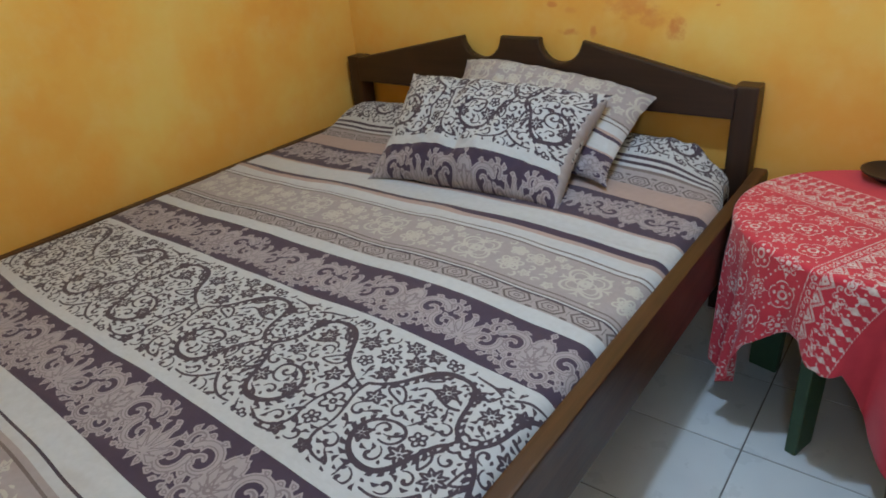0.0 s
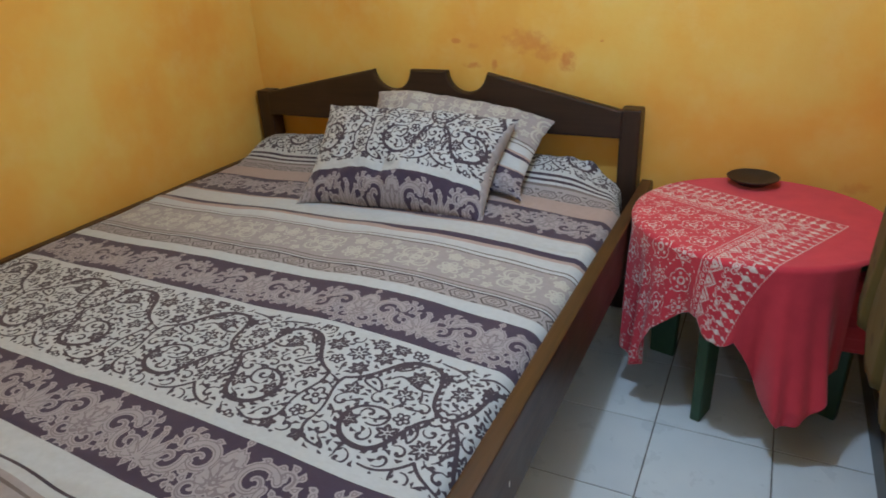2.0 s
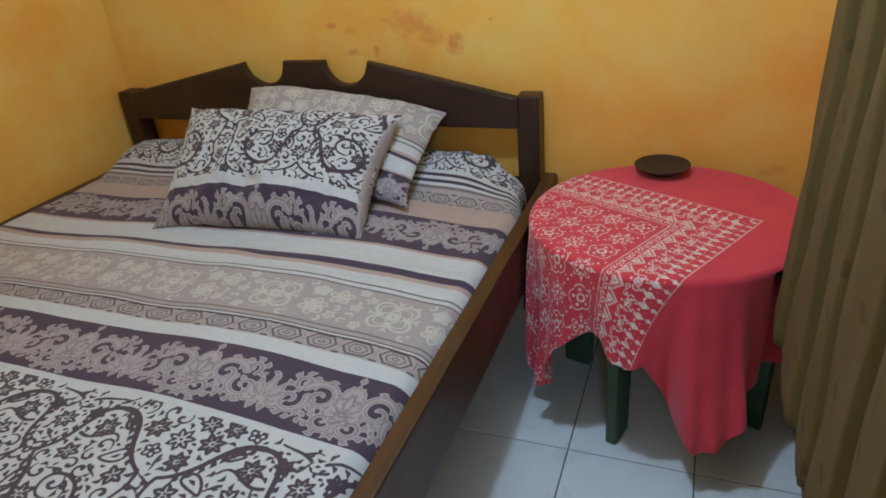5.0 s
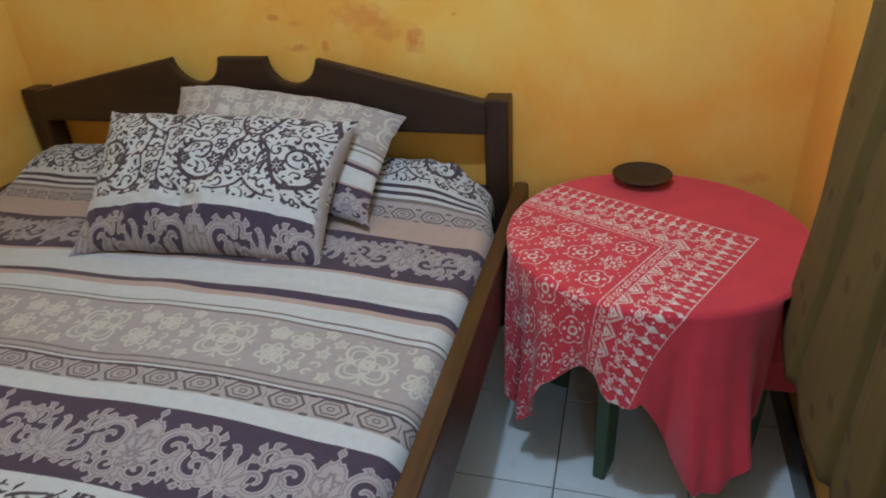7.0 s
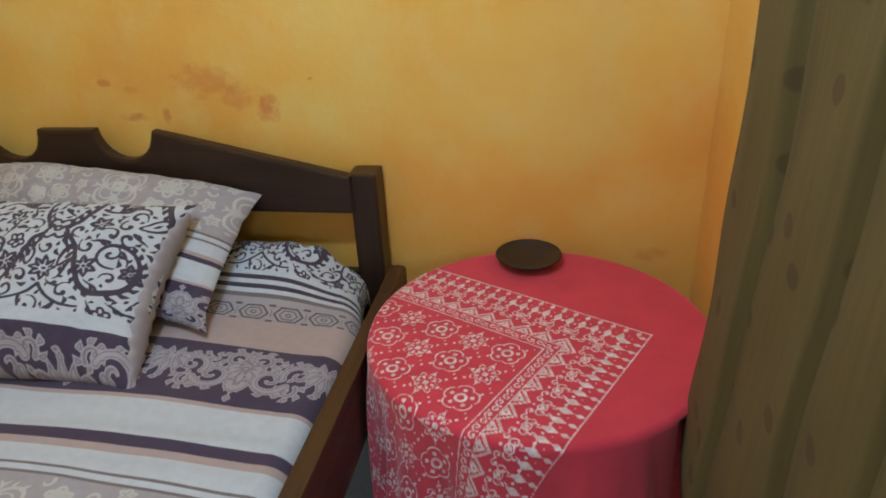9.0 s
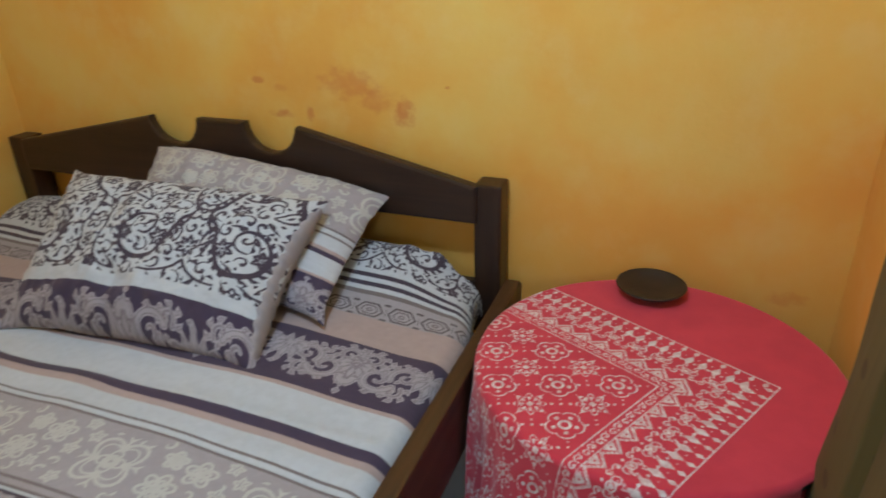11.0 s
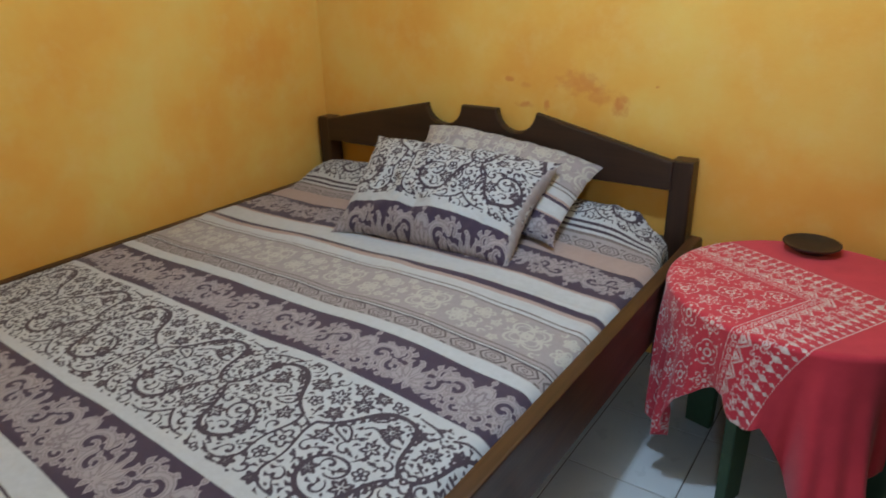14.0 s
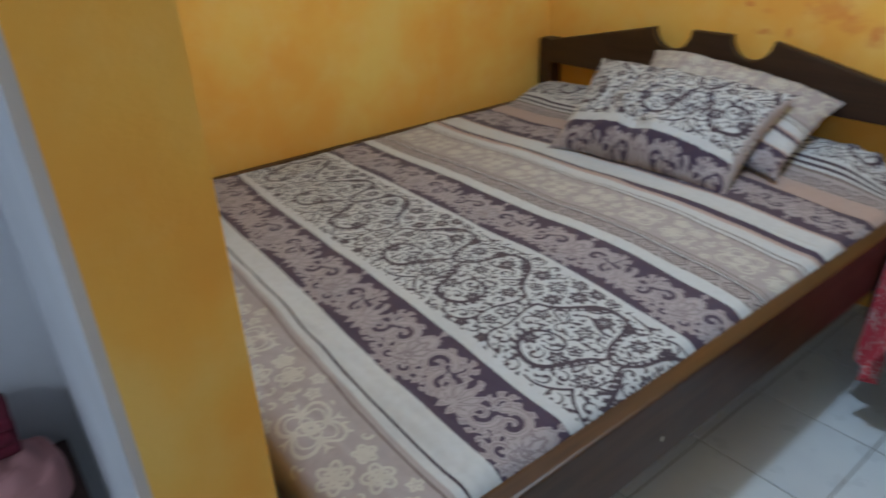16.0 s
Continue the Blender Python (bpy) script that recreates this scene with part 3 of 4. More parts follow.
bed_part("headboard", extruded(headboard_outline(), "y", 2.437, 2.472, 0.009), M_WOODX, "near-black varnished board with two scooped notches")
for x in (-1.985, -0.318):
    post = box((x - 0.037, 2.448, 0), (x + 0.037, 2.524, 0.806), 0.007, 2)
    bed_part("post", post, M_WOODZ)
bed_part("lower_headboard_slat", box((-1.955, 2.458, 0.36), (-0.345, 2.486, 0.52), 0.004), M_WOODX)
bed_part("side_rail", extruded(rail_outline(0.27, 2.446, 0.372, 0.557), "x", -0.259, -0.219, 0.006), M_RAIL, "brown side rail with worn rounded top edge")
bed_part("side_rail", extruded(rail_outline(0.27, 2.452, 0.362, 0.538), "x", -2.000, -1.966, 0.006), M_RAIL)
bed_part("foot_rail", box((-2.015, 0.232, 0.375), (-0.219, 0.268, 0.50), 0.005), M_RAIL)
for x in (-1.985, -0.262):
    bed_part("foot_post", box((x - 0.03, 0.236, 0), (x + 0.03, 0.300, 0.372), 0.005), M_WOODZ)
for k in range(9):
    y = 0.36 + 0.25 * k
    bed_part("slat", box((-1.964, y - 0.035, 0.378), (-0.287, y + 0.035, 0.396), 0.003), M_RAIL)

bed_part("paint_chip", box((-0.2195, 0.948, 0.428), (-0.2180, 0.953, 0.440), 0.0005, 1), M_CEIL, "tiny white paint chip on the rail")
# unseen strip added to block light leaking between rail and mattress
bed_part("rail_gap_light_stop", box((-0.286, 0.270, 0.372), (-0.2595, 2.440, 0.396), 0.002, 1), M_RAIL)
# mattress under the printed sheet
tagged(part("mattress", box((-1.955, 0.315, 0.397), (-0.335, 2.395, 0.512), 0.03, 3), M_TICK), "pale foam mattress under the printed sheet", "mattress")


def sheet_object():
    half, r = 0.842, 0.05
    cx, foot, head = -1.113, 0.305, 2.432
    s = np.linspace(-half - 0.075, half + 0.075, 860)
    q = np.concatenate([np.linspace(foot - 0.10, head, 1000)])
    S, Q = np.meshgrid(s, q)

    def fold(t, edge):
        """Level place and drop of cloth that turns down over a rounded edge."""
        over = np.clip(t - (edge - r), 0, None)
        a = np.clip(over / r, 0, math.pi / 2)
        return np.where(t > edge - r, edge - r + r * np.sin(a), t), r * (1 - np.cos(a)) + np.clip(over - r * math.pi / 2, 0, None)

    xs, dx = fold(np.abs(S), half)
    x = cx + np.sign(S) * xs
    yb, dy = fold(-Q, -foot)
    y = -yb
    x -= 0.055 * smooth01(y, 2.12, 2.40) * smooth01(S, 0.3, half)
    flat = np.clip(1 - (dx + dy) / 0.04, 0, 1)
    z = 0.556 + 0.012 * np.cos(np.clip((S / half), -1, 1) * math.pi / 2) - 0.022 * smooth01(S, 0.4, 0.84)
    z += 0.058 * smooth01(y, 2.14, 2.36) * smooth01(S, half - 0.0, half - 0.20) + 0.012 * smooth01(y, 2.2, 2.38) * smooth01(-S, half, half - 0.15)
    z -= 0.05 * smooth01(y, 2.40, 2.44) ** 2
    z += flat * (ripples(x, y, 3, ((0.9, 0.003), (0.35, 0.0016), (0.16, 0.0006))))
    z += 0.030 * np.exp(-((x + 0.435) / 0.035) ** 2 - ((y - 2.405) / 0.030) ** 2) + 0.012 * np.exp(-((x + 0.52) / 0.03) ** 2 - ((y - 2.40) / 0.04) ** 2)
    z += flat * smooth01(0.75 - y, 0.0, 0.35) * ripples(x, y * 2.2, 41, ((0.30, 0.0035), (0.12, 0.0018)))
    # long soft ridges across the middle of the bed
    for y0, high, wide in ((1.72, 0.006, 0.02), (1.64, 0.004, 0.025), (0.53, 0.006, 0.02), (0.50, 0.004, 0.015)):
        ridge = y0 + 0.015 * np.sin(3.1 * x + 5 * y0) + 0.03 * (x + 1.1)
        z += flat * high * np.exp(-((y - ridge) / wide) ** 2)
    z = np.maximum(z - dx - dy, 0.43)
    skew = 0.045 + (-0.032 - 0.045) * np.clip((Q - 0.6) / 1.23, 0, 1.3)
    v = Q - skew * (0.55 - S) * smooth01(0.7 - S, 0.0, 0.6) + 0.006 * np.sin(2.2 * S + 3 * Q) + 0.003 * np.sin(7 * S - 4 * Q) - 0.030 * smooth01(-S, 0.48, 0.92) + 0.006 * np.sin(12 * S + 5 * Q + 1.5 * np.sin(5 * S)) * np.exp(-((Q - 1.74) / 0.10) ** 2)
    cloth = np.stack([S + 2, v, linen_motif(S + 2, v)], -1)
    return grid_object("bed_sheet", np.stack([x, y, z], -1), cloth, M_LINEN)


tagged(sheet_object(), "white, purple and taupe striped floral cotton sheet on the mattress", "bed sheet")


def pillow(name, corners, thick, vmap, ushift, trim, rise, label):
    """Stuffed pillow between four corners (bottom left, bottom right, top right, top left as seen from the front)."""
    bl, br, tr, tl = [np.array(c) for c in corners]
    root = thing(name, label, "pillow", tuple((bl + br) / 2), "pillows on the bed")
    off = np.array(root.location)
    normal = np.cross(br - bl, tl - bl)
    normal = normal / np.linalg.norm(normal)
    wide = np.linalg.norm(br - bl)
    s, t = np.linspace(-1, 1, 291), np.linspace(-1, 1, 171)
    S, T = np.meshgrid(s, t)
    # edges draw in between the corners
    s2, t2 = S * (1 - 0.045 * (1 - T * T)), T * (1 - 0.06 * (1 - S * S))
    a, c = (s2 + 1) / 2, (t2 + 1) / 2
    base = ((1 - a) * (1 - c))[..., None] * bl + (a * (1 - c))[..., None] * br + (a * c)[..., None] * tr + ((1 - a) * c)[..., None] * tl
    base[..., 2] += rise * np.clip((T + 1) / 2, 0, 1) ** 2 * np.clip(1 - np.abs((S - 0.02) * 0.98) ** 5, 0, 1)
    puff = np.clip((1 - np.abs(S) ** 2.6) * (1 - np.abs(T) ** 2.4), 0, None) ** 0.52
    crease = ripples(S * 0.38, T * 0.22, 17 + int(100 * wide), ((0.22, 0.0060), (0.09, 0.0026), (0.045, 0.0010)))
    rim = ripples(S * 0.38 + 3, T * 0.22, 29, ((0.16, 0.0040), (0.06, 0.0018)))
    base = base + normal * rim[..., None]
    ear = (np.abs(S) * np.abs(T)) ** 9
    base = base + (tl - bl)[None, None, :] * (0.05 * ear * np.sign(T))[..., None] + (br - bl)[None, None, :] * (0.018 * ear * np.sign(S))[..., None]
    front = base + normal * (thick * 0.62 * puff + crease * puff)[..., None]
    rear = base - normal * (thick * 0.38 * puff)[..., None]
    v = np.interp(T, (-1, 0, 1), vmap)
    u = 2 + ushift + S * wide / 2
    motif = linen_motif(u, v)
    grid_object("front_cover", front - off, np.stack([u, v, motif], -1), M_LINEN, root)
    grid_object("back_cover", (rear - off)[:, ::-1], np.stack([u, v, motif], -1)[:, ::-1], M_LINEN, root)
    if trim:
        # plain gathered gusset along the open end
        k = np.linspace(-0.96, 0.96, 90)
        ring = np.linspace(0, 2 * math.pi, 13)[:-1]
        K, R = np.meshgrid(k, ring)
        mid = br + (tr - br) * ((K + 1) / 2)[..., None]
        along = (br - bl) / wide
        fat = 0.016 * (1 - np.abs(K) ** 4) + 0.003
        place = mid - along * (0.030 * (1 - K * K))[..., None] + along * (np.cos(R) * fat * 0.7)[..., None] + normal * (np.sin(R) * fat * 1.9 + 0.004 * np.sin(K * 40))[..., None]
        place = np.moveaxis(place, 0, 1)
        plain = np.stack([np.moveaxis(K, 0, 1) * 0.2, np.full(place.shape[:2], 0.40), np.full(place.shape[:2], 0.03)], -1)
        grid_object("gusset", place - off, plain, M_LINEN, root, True, "plain taupe gathered pillow end")
    return root


pillow("pillow", ((-1.328, 1.812, 0.572), (-0.662, 1.872, 0.558), (-0.675, 2.235, 0.787), (-1.415, 2.180, 0.812)), 0.17, (0.655, 0.862, 1.055), 0.11, True, 0.015,
       "white pillow with black floral scrolls leaning on another pillow")
pillow("pillow", ((-1.290, 2.120, 0.590), (-0.600, 2.060, 0.585), (-0.600, 2.425, 0.734), (-1.330, 2.410, 0.820)), 0.13, (2.030, 1.665, 1.470), 0.02, False, 0.046,
       "taupe pillow with pale medallions propped against the headboard")


# ---- round table with its cloth ----
TX, TY, TR, TZ = 0.140, 2.132, 0.364, 0.578
table = thing("round_table", "round side table with green painted legs under a red cloth", "table", (TX, TY, 0))
part("tabletop", lathe([(0, TZ - 0.032), (TR - 0.012, TZ - 0.032), (TR - 0.004, TZ - 0.026), (TR - 0.002, TZ - 0.016), (TR - 0.006, TZ - 0.004), (0, TZ - 0.003)], 72), M_GREEN, table)
for x, y in ((-0.078, -0.255), (0.258, -0.112), (0.120, 0.250), (-0.240, 0.060)):
    a = math.atan2(y, x)
    leg = bmesh.new()
    bmesh.ops.create_cube(leg, size=1)
    for v in leg.verts:
        f = 0.5 - v.co.z
        v.co = Vector((v.co.x * (0.105 - 0.020 * f), v.co.y * (0.034 - 0.004 * f), (TZ - 0.034) * (v.co.z + 0.5)))
    bmesh.ops.bevel(leg, geom=list(leg.edges), offset=0.003, segments=1, affect="EDGES")
    leg.transform(Matrix.Translation((x, y, 0)) @ Matrix.Rotation(a, 4, "Z"))
    part("leg", leg, M_GREEN, table)
for a in (0.35, 1.92):
    brace = box((-0.25, -0.012, TZ - 0.115), (0.25, 0.012, TZ - 0.036), 0.002)
    brace.transform(Matrix.Rotation(a, 4, "Z"))
    part("apron_board", brace, M_GREEN, table)


def batik_motif(px, py):
    """White wax print: a flowered field inside a deep corner border, on the cloth's own plane."""
    ux, uy = -0.890, 0.456
    a = (px - 0.387) * ux + (py - 2.120) * uy
    b = (px - 0.387) * -0.456 + (py - 2.120) * -0.890
    d, s = np.minimum(a, b), np.maximum(a, b)
    out = np.full(px.shape, 0.03)
    out = np.minimum(out, np.abs(d - 0.002) - 0.0016)

    def lozenge(cs, cd, rs, rd):
        return (np.abs(cs) / rs + np.abs(cd) / rd - 1) * min(rs, rd) * 0.7

    def ring(cs, cd, r, w):
        return np.abs(np.hypot(cs, cd) - r) - w

    def swirl(cs, cd, r, hand):
        """Curl of a little more than one turn."""
        q, an = np.hypot(cs, cd), np.arctan2(cd, cs * hand)
        wind = r * (0.30 + 0.70 * (an + math.pi) / (2 * math.pi))
        return np.minimum(np.abs(q - wind) - 0.0014, q - 0.0016)

    # outer row of small diamonds, each with a long spindle behind it
    cell = (s + 0.5) % 0.030 - 0.015
    bits = [lozenge(cell, d - 0.014, 0.0060, 0.0095), lozenge(cell, d - 0.044, 0.0088, 0.018), np.hypot(cell, d - 0.067) - 0.0026]
    next_cell = (s + 0.515) % 0.030 - 0.015
    bits += [np.hypot(next_cell, d - 0.050) - 0.0032, np.hypot(next_cell, d - 0.031) - 0.0018]
    # cloud curls in pairs
    wide = (s + 0.5) % 0.060 - 0.030
    for off, hand in ((-0.016, 1), (0.016, -1)):
        bits += [swirl(wide - off, d - 0.079, 0.0125, hand), swirl(wide - off * 0.62, d - 0.098, 0.0085, -hand)]
    half = (s + 0.53) % 0.060 - 0.030
    bits += [ring(half, d - 0.083, 0.0090, 0.0014), np.hypot(half, d - 0.083) - 0.0042, np.hypot(half, d - 0.101) - 0.0030, np.maximum(ring(wide, d - 0.070, 0.022, 0.0013), d - 0.068)]
    # nested triangles along a zigzag
    tooth = (s + 0.5) % 0.048 - 0.024
    saw = np.abs(tooth)
    bits += [np.abs(d - 0.110 - saw * 1.05) * 0.69 - 0.0013, np.abs(d - 0.115 - saw * 1.05) * 0.69 - 0.0009]
    solid = np.maximum((0.121 + saw * 1.25 - d) * 0.62, d - 0.1395)
    bits += [np.maximum(solid, 0.0030 - np.hypot(tooth, d - 0.1335)), np.abs(d - 0.1425) - 0.0012]
    # inner band of small curls between fine lines
    small = (s + 0.5) % 0.040 - 0.020
    bits += [swirl(small + 0.010, d - 0.154, 0.0088, 1), swirl(small - 0.010, d - 0.157, 0.0088, -1), np.hypot((s + 0.52) % 0.040 - 0.020, d - 0.150) - 0.0024]
    bits += [np.hypot(small, d - 0.164) - 0.0020, np.abs(d - 0.172) - 0.0014]
    for one in bits:
        out = np.minimum(out, one)
    # field of rosettes and pointed stars set on a lattice, tied by dotted lines
    step = 0.086
    i, j = np.floor((a - 0.185) / step), np.floor((b - 0.185) / step)
    fa, fb = (a - 0.185) % step - step / 2, (b - 0.185) % step - step / 2
    rad, ang = np.hypot(fa, fb), np.arctan2(fb, fa)
    odd = (i + j) % 2 > 0.5
    lobe = np.abs(np.cos(2.5 * ang + 0.4))
    rose = np.abs(rad - 0.0370 * (0.74 + 0.26 * np.sqrt(lobe))) - 0.0016
    rose = np.minimum(rose, np.abs(rad - 0.0105) - 0.0028)
    rose = np.minimum(rose, np.maximum((0.93 - lobe) * rad * 0.55 - 0.0004, np.abs(rad - 0.0225) - 0.0040))
    eight = np.abs(np.cos(4 * ang))
    star = np.abs(rad - 0.0315 * (0.56 + 0.44 * eight)) - 0.0018
    star = np.minimum(star, np.maximum((0.80 - eight) * rad * 0.4, np.abs(rad - 0.0170) - 0.0050))
    star = np.minimum(star, np.maximum(np.abs(fa), np.abs(fb)) - 0.0058)
    star = np.minimum(star, np.maximum(np.abs(np.sin(2 * ang)) * rad / 2 - 0.0022 * (1.9 - rad / 0.026), np.abs(rad - 0.037) - 0.011))
    field = np.where(odd, star, rose)
    ga, gb = (a - 0.185 + step / 2) % step - step / 2, (b - 0.185 + step / 2) % step - step / 2
    for k in (-0.013, 0.0, 0.013):
        field = np.minimum(field, lozenge(ga - k, gb - k, 0.0042, 0.0042))
    field = np.minimum(field, lozenge(ga - 0.010, gb + 0.010, 0.0030, 0.0030))
    inner = (d > 0.184) & (s < 1.2)
    out = np.where(inner, np.minimum(out, field), out)
    return np.where(d < -0.004, 0.03, out)


def tablecloth():
    rows, cols = 210, 760
    th = np.linspace(-math.pi, math.pi, cols, endpoint=False)
    deg = np.degrees(th)
    # length of the overhang all round, longest at the cloth's corners
    drop = np.interp(deg, [-180, -165, -152, -143, -134, -126, -118, -112, -108, -102, -98, -92, -86, -80, -74, -68, -60, -50, -35, -15, 10, 60, 120, 180],
                     [0.30, 0.35, 0.43, 0.485, 0.42, 0.27, 0.215, 0.190, 0.195, 0.240, 0.255, 0.23, 0.30, 0.40, 0.455, 0.44, 0.37, 0.335, 0.315, 0.29, 0.22, 0.20, 0.24, 0.30])
    R = TR + 0.004
    round_r = 0.014
    f = np.linspace(0, 1, rows)[:, None]
    flat_rows = f < 0.52
    g = np.where(flat_rows, f / 0.52, 1.0)
    h = np.where(flat_rows, 0.0, (f - 0.52) / 0.48)
    over = h * drop[None, :]
    arc = np.clip(over / round_r, 0, math.pi / 2)
    radius = g * (R - round_r) + round_r * np.sin(arc) * (h > 0)
    down = round_r * (1 - np.cos(arc)) + np.clip(over - round_r * math.pi / 2, 0, None)
    swell = np.clip(down / 0.30, 0, 1.3)
    folds = 0.030 * np.sin(th * 11 + 1.2 + 0.6 * np.sin(3 * th)) + 0.014 * np.sin(th * 23 + 0.5) + 0.008 * np.sin(th * 41)
    folds = folds * (1 - 0.6 * np.exp(-((deg + 5) / 45) ** 2))
    radius = radius + swell * (0.020 + folds[None, :] * (0.35 + 0.65 * swell))
    flare = np.exp(-((deg + 74) / 13) ** 2) * 0.030 + np.exp(-((deg + 143) / 14) ** 2) * 0.01
    radius = radius + swell * flare[None, :]
    x, y = TX + radius * np.cos(th)[None, :], TY + radius * np.sin(th)[None, :]
    z = TZ + 0.004 - down + 0 * x
    z += (h == 0) * 0.0012 * np.sin(9 * x + 4 * y) * np.sin(7 * y)
    low = smooth01(down, 0.01, 0.06)
    x = np.where(x < -0.208, x * (1 - low) - 0.208 * low + 0.0, x)
    x = np.minimum(x, EAST - 0.018)
    x = np.where((y < 1.93) & (down > 0.01), np.minimum(x, 0.392), x)
    y = np.minimum(y, NORTH - 0.020)
    flat = g * R + over
    px, py = TX + flat * np.cos(th)[None, :], TY + flat * np.sin(th)[None, :]
    cloth = np.stack([px, py, batik_motif(px, py)], -1)
    ob = grid_object("tablecloth", np.stack([x, y, z], -1), cloth, M_BATIK, None, True)
    thick = ob.modifiers.new("thickness", "SOLIDIFY")
    thick.thickness, thick.offset = 0.0012, 1
    return ob


tagged(tablecloth(), "red batik tablecloth with a white flowered corner draped over the table", "tablecloth")

plate = thing("wooden_plate", "small dark turned wooden dish on the red tablecloth", "plate", (0.107, 2.418, TZ + 0.0062))
part("dish", lathe([(0, 0.0), (0.040, 0.0), (0.046, 0.002), (0.050, 0.006), (0.070, 0.016), (0.081, 0.024), (0.083, 0.027), (0.081, 0.0285), (0.076, 0.026), (0.060, 0.018), (0.035, 0.012), (0.008, 0.0105), (0, 0.0105)], 56), M_PLATE, plate, smooth=True)


# ---- curtain on the east wall ----
def curtain():
    """Pleated hanging, gathered in flat overlapping folds with sharp turns, a hand's breadth off the wall."""
    root = thing("curtain", "olive brown pleated cotton curtain with dark dots hanging beside the table", "curtain", (0.43, 1.5, 0.0))
    rng = random.Random(21)
    # plan of the hem: each fold runs along the wall, then turns back under the next
    plan, y = [(0.490, 1.075), (0.432, 1.020)], 1.020
    while y < 1.70:
        wide = rng.uniform(0.130, 0.220)
        out = 0.405 + rng.uniform(-0.004, 0.008)
        plan += [(out, y + 0.008), (out + 0.004, y + 0.6 * wide), (out + 0.015, y + wide), (out + 0.020, y + wide - 0.012)]
        y += wide - 0.006
    plan += [(0.422, y + 0.008), (0.433, 1.828)]
    pts = np.array(plan)
    run = np.concatenate([[0], np.cumsum(np.hypot(*np.diff(pts, axis=0).T))])
    rows, cols = 80, 520
    s = np.linspace(0, run[-1], cols)
    soft = np.exp(-np.linspace(-2, 2, 7) ** 2)
    soft /= soft.sum()

    def eased(values):
        line = np.interp(s, run, values)
        return np.convolve(np.pad(line, 3, mode="edge"), soft, "valid")

    px, py = eased(pts[:, 0]), eased(pts[:, 1])
    top = 2.16
    f = np.linspace(0, 1, rows)[:, None]
    hem = 0.448 + 0.045 * smooth01(py, 1.66, 1.76) + 0.008 * np.tanh(4 * np.sin(s * 30)) + 0.070 * smooth01(1.14 - py, 0.0, 0.10)
    z = hem[None, :] + (top - hem[None, :]) * f
    sway = (1 - f) ** 2.5
    x = px[None, :] + 0.004 * np.sin(5 * z + 9 * py[None, :]) + 0.002 * np.sin(17 * z + 31 * py[None, :]) - 0.003 * sway * smooth01(py, 1.5, 1.8)[None, :] + 0.012 * f
    yy = py[None, :] + 0.006 * np.sin(3 * z + 4 * py[None, :]) + 0.075 * sway * smooth01(py, 1.45, 1.8)[None, :]
    ob = grid_object("drape", np.stack([x - 0.43, yy - 1.5, z + 0 * x], -1), np.stack([s[None, :] + 0 * x, z + 0 * x, 0 * x], -1), M_CURTAIN, root)
    thick = ob.modifiers.new("thickness", "SOLIDIFY")
    thick.thickness = 0.002
    rod = lathe([(0, 0.0), (0.009, 0.0), (0.009, 1.10), (0, 1.10)], 16)
    rod.transform(Matrix.Translation((0.010, -0.60, 2.165)) @ Matrix.Rotation(-math.pi / 2, 4, "X"))
    part("rod", rod, M_STOOL, root)
    for k in (-0.56, 0.46):
        part("bracket", box((0.010, k - 0.012, 2.150), (0.106, k + 0.012, 2.180), 0.003), M_STOOL, root)
    return root


curtain()

# ---- in the hall behind the partition ----
stool = thing("wooden_stool", "dark wooden stool against the hall side of the partition", "stool", (-0.895, -0.13, 0))
part("seat", box((-0.115, -0.16, 0.40), (0.115, 0.16, 0.435), 0.008), M_STOOL, stool)
for x in (-0.085, 0.085):
    for y in (-0.125, 0.125):
        part("leg", box((x - 0.018, y - 0.018, 0), (x + 0.018, y + 0.018, 0.40), 0.003), M_STOOL, stool)


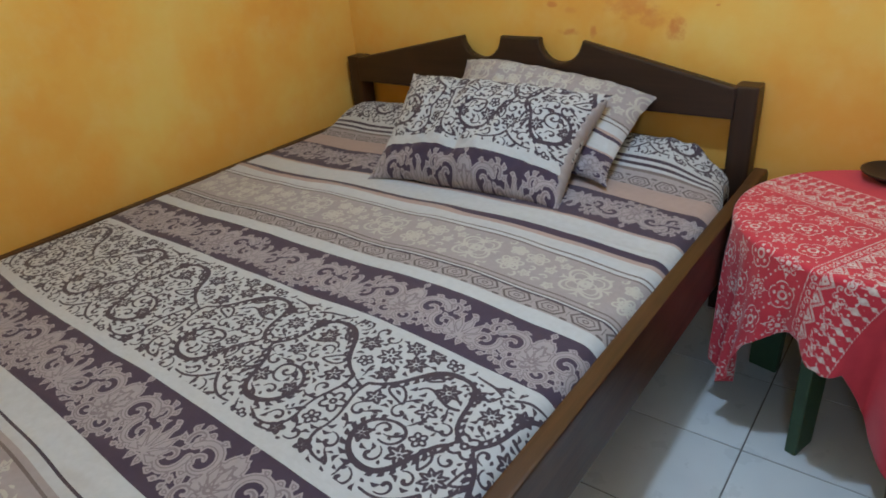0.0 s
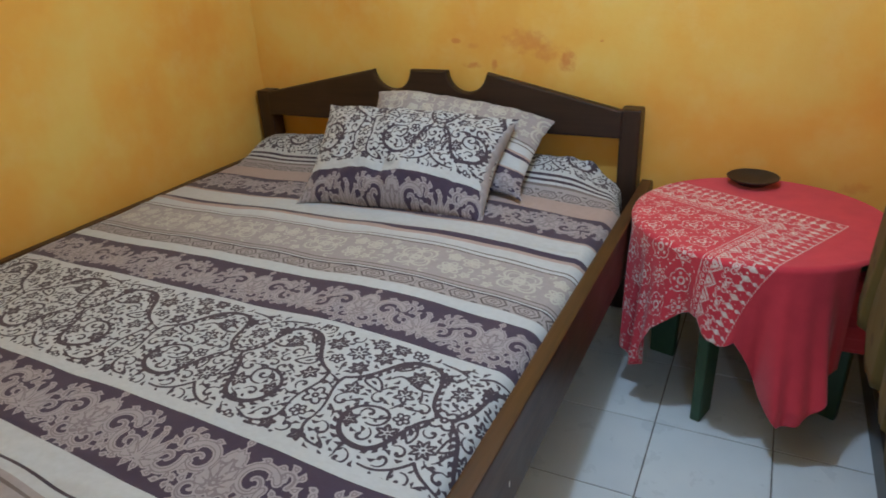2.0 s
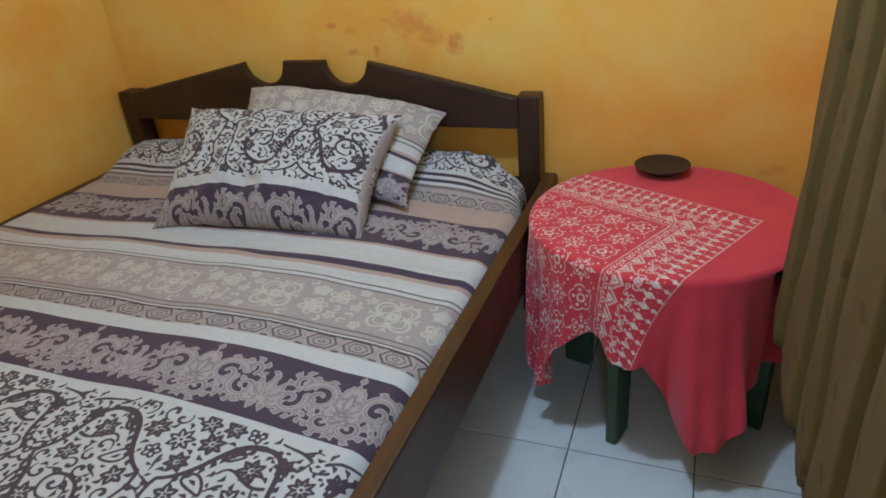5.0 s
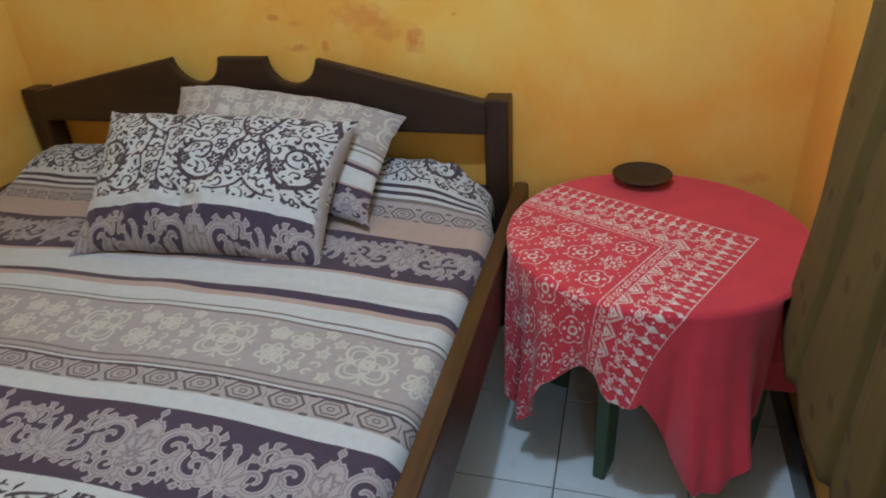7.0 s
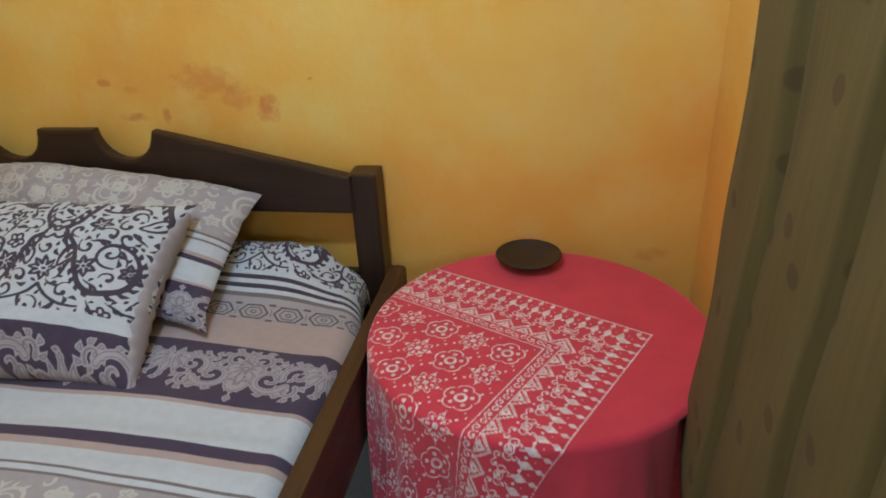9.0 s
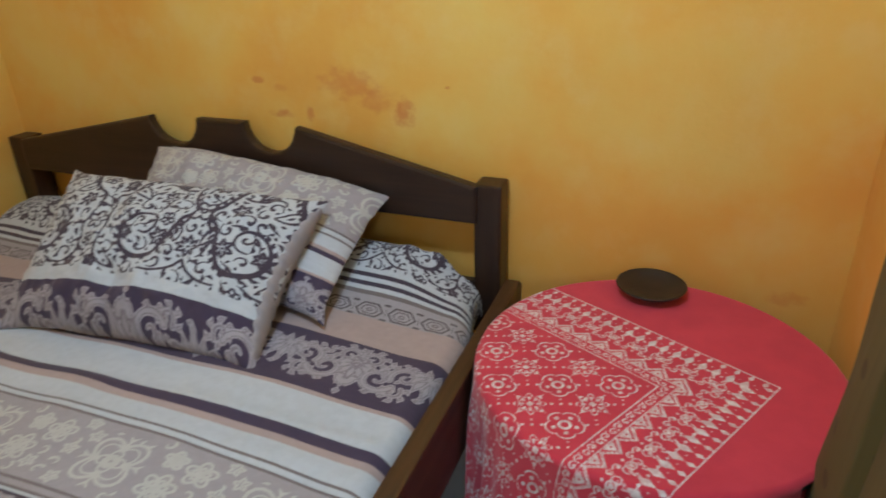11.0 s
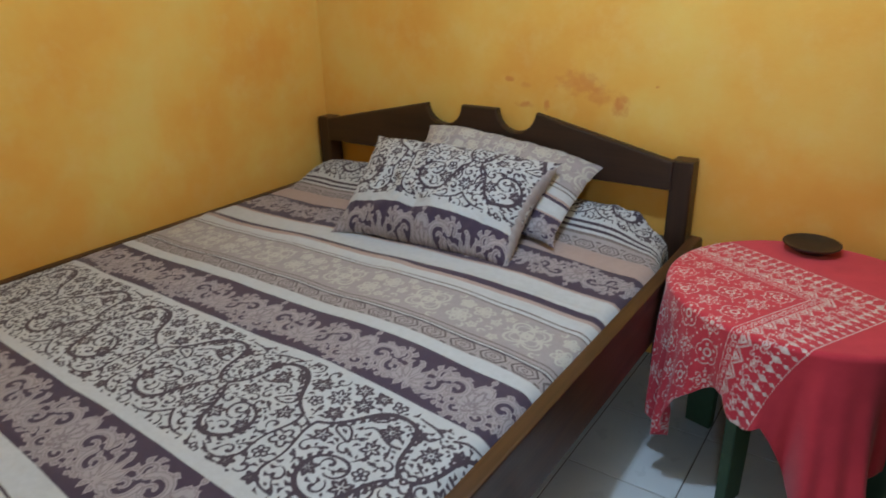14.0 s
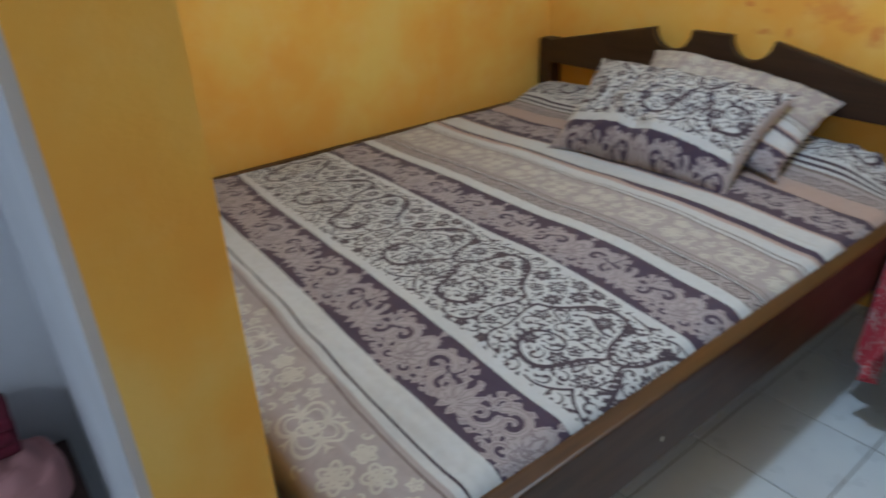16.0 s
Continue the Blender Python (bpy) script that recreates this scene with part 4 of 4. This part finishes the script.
def folded_cloth():
    s, t = np.linspace(0, 2 * math.pi, 64, endpoint=False), np.linspace(0, 1, 26)
    S, T = np.meshgrid(s, t)
    r = np.sin(T * math.pi * 0.5 + 0.02)
    x = 0.165 * r * np.sign(np.cos(S)) * np.abs(np.cos(S)) ** 0.7
    y = 0.135 * r * np.sign(np.sin(S)) * np.abs(np.sin(S)) ** 0.7
    z = 0.17 * np.cos(T * math.pi * 0.5) ** 0.6 + 0.010 * np.sin(7 * S + 9 * T) * r + 0.012 * np.sin(20 * T)
    z = np.where(T > 0.97, 0.0, np.maximum(z, 0.004))
    return grid_object("folded_cloth", np.stack([0.62 * x - 0.895, 1.0 * y - 0.12, 0.55 * z + 0.4355], -1)[::-1], np.stack([S, T, S], -1)[::-1], M_PINK, None, True)


tagged(folded_cloth(), "pink cotton cloth bundled on the dark stool", "cloth")



def folded_towel():
    """Soft stack of three folds with rounded edges."""
    bm = bmesh.new()
    for k, (dx, dy) in enumerate(((0.0, 0.0), (0.004, -0.003), (-0.003, 0.002))):
        box((-0.985 + dx, -0.17 + dy, 0.530 + 0.026 * k), (-0.885 + dx, -0.04 + dy, 0.5565 + 0.026 * k), 0.011, 3, bm)
    return part("folded_towel", bm, M_TOWEL, smooth=True)


tagged(folded_towel(), "dark red folded cotton towel on the pink cloth", "towel")

# ---- floor tiles, each a piece ----
SIDE, JOINT = 0.33, 0.0038
tile_bm = box((-SIDE / 2 + JOINT / 2, -SIDE / 2 + JOINT / 2, -0.0025), (SIDE / 2 - JOINT / 2, SIDE / 2 - JOINT / 2, 0.0))
for v in tile_bm.verts:
    if v.co.z > -0.001:
        v.co.x *= 0.996
        v.co.y *= 0.996
first = part("tile", tile_bm, M_TILE, floor)
made = 0
for i in range(-7, 5):
    for j in range(-18, 4):
        x, y = -0.058 + SIDE * (i + 0.5), 1.786 + SIDE * (j + 0.5)
        if x < WEST - 0.10 or x > (EAST if y > JAMB else HALL_E) + 0.10 or (y < 0 and x < HALL_W - 0.1) or y > NORTH + 0.10 or y < HALL_S - 0.10:
            continue
        ob = first if made == 0 else new("tile", first.data)
        ob.parent = floor
        ob.location = (x, y, random.uniform(-0.0003, 0.0003))
        made += 1
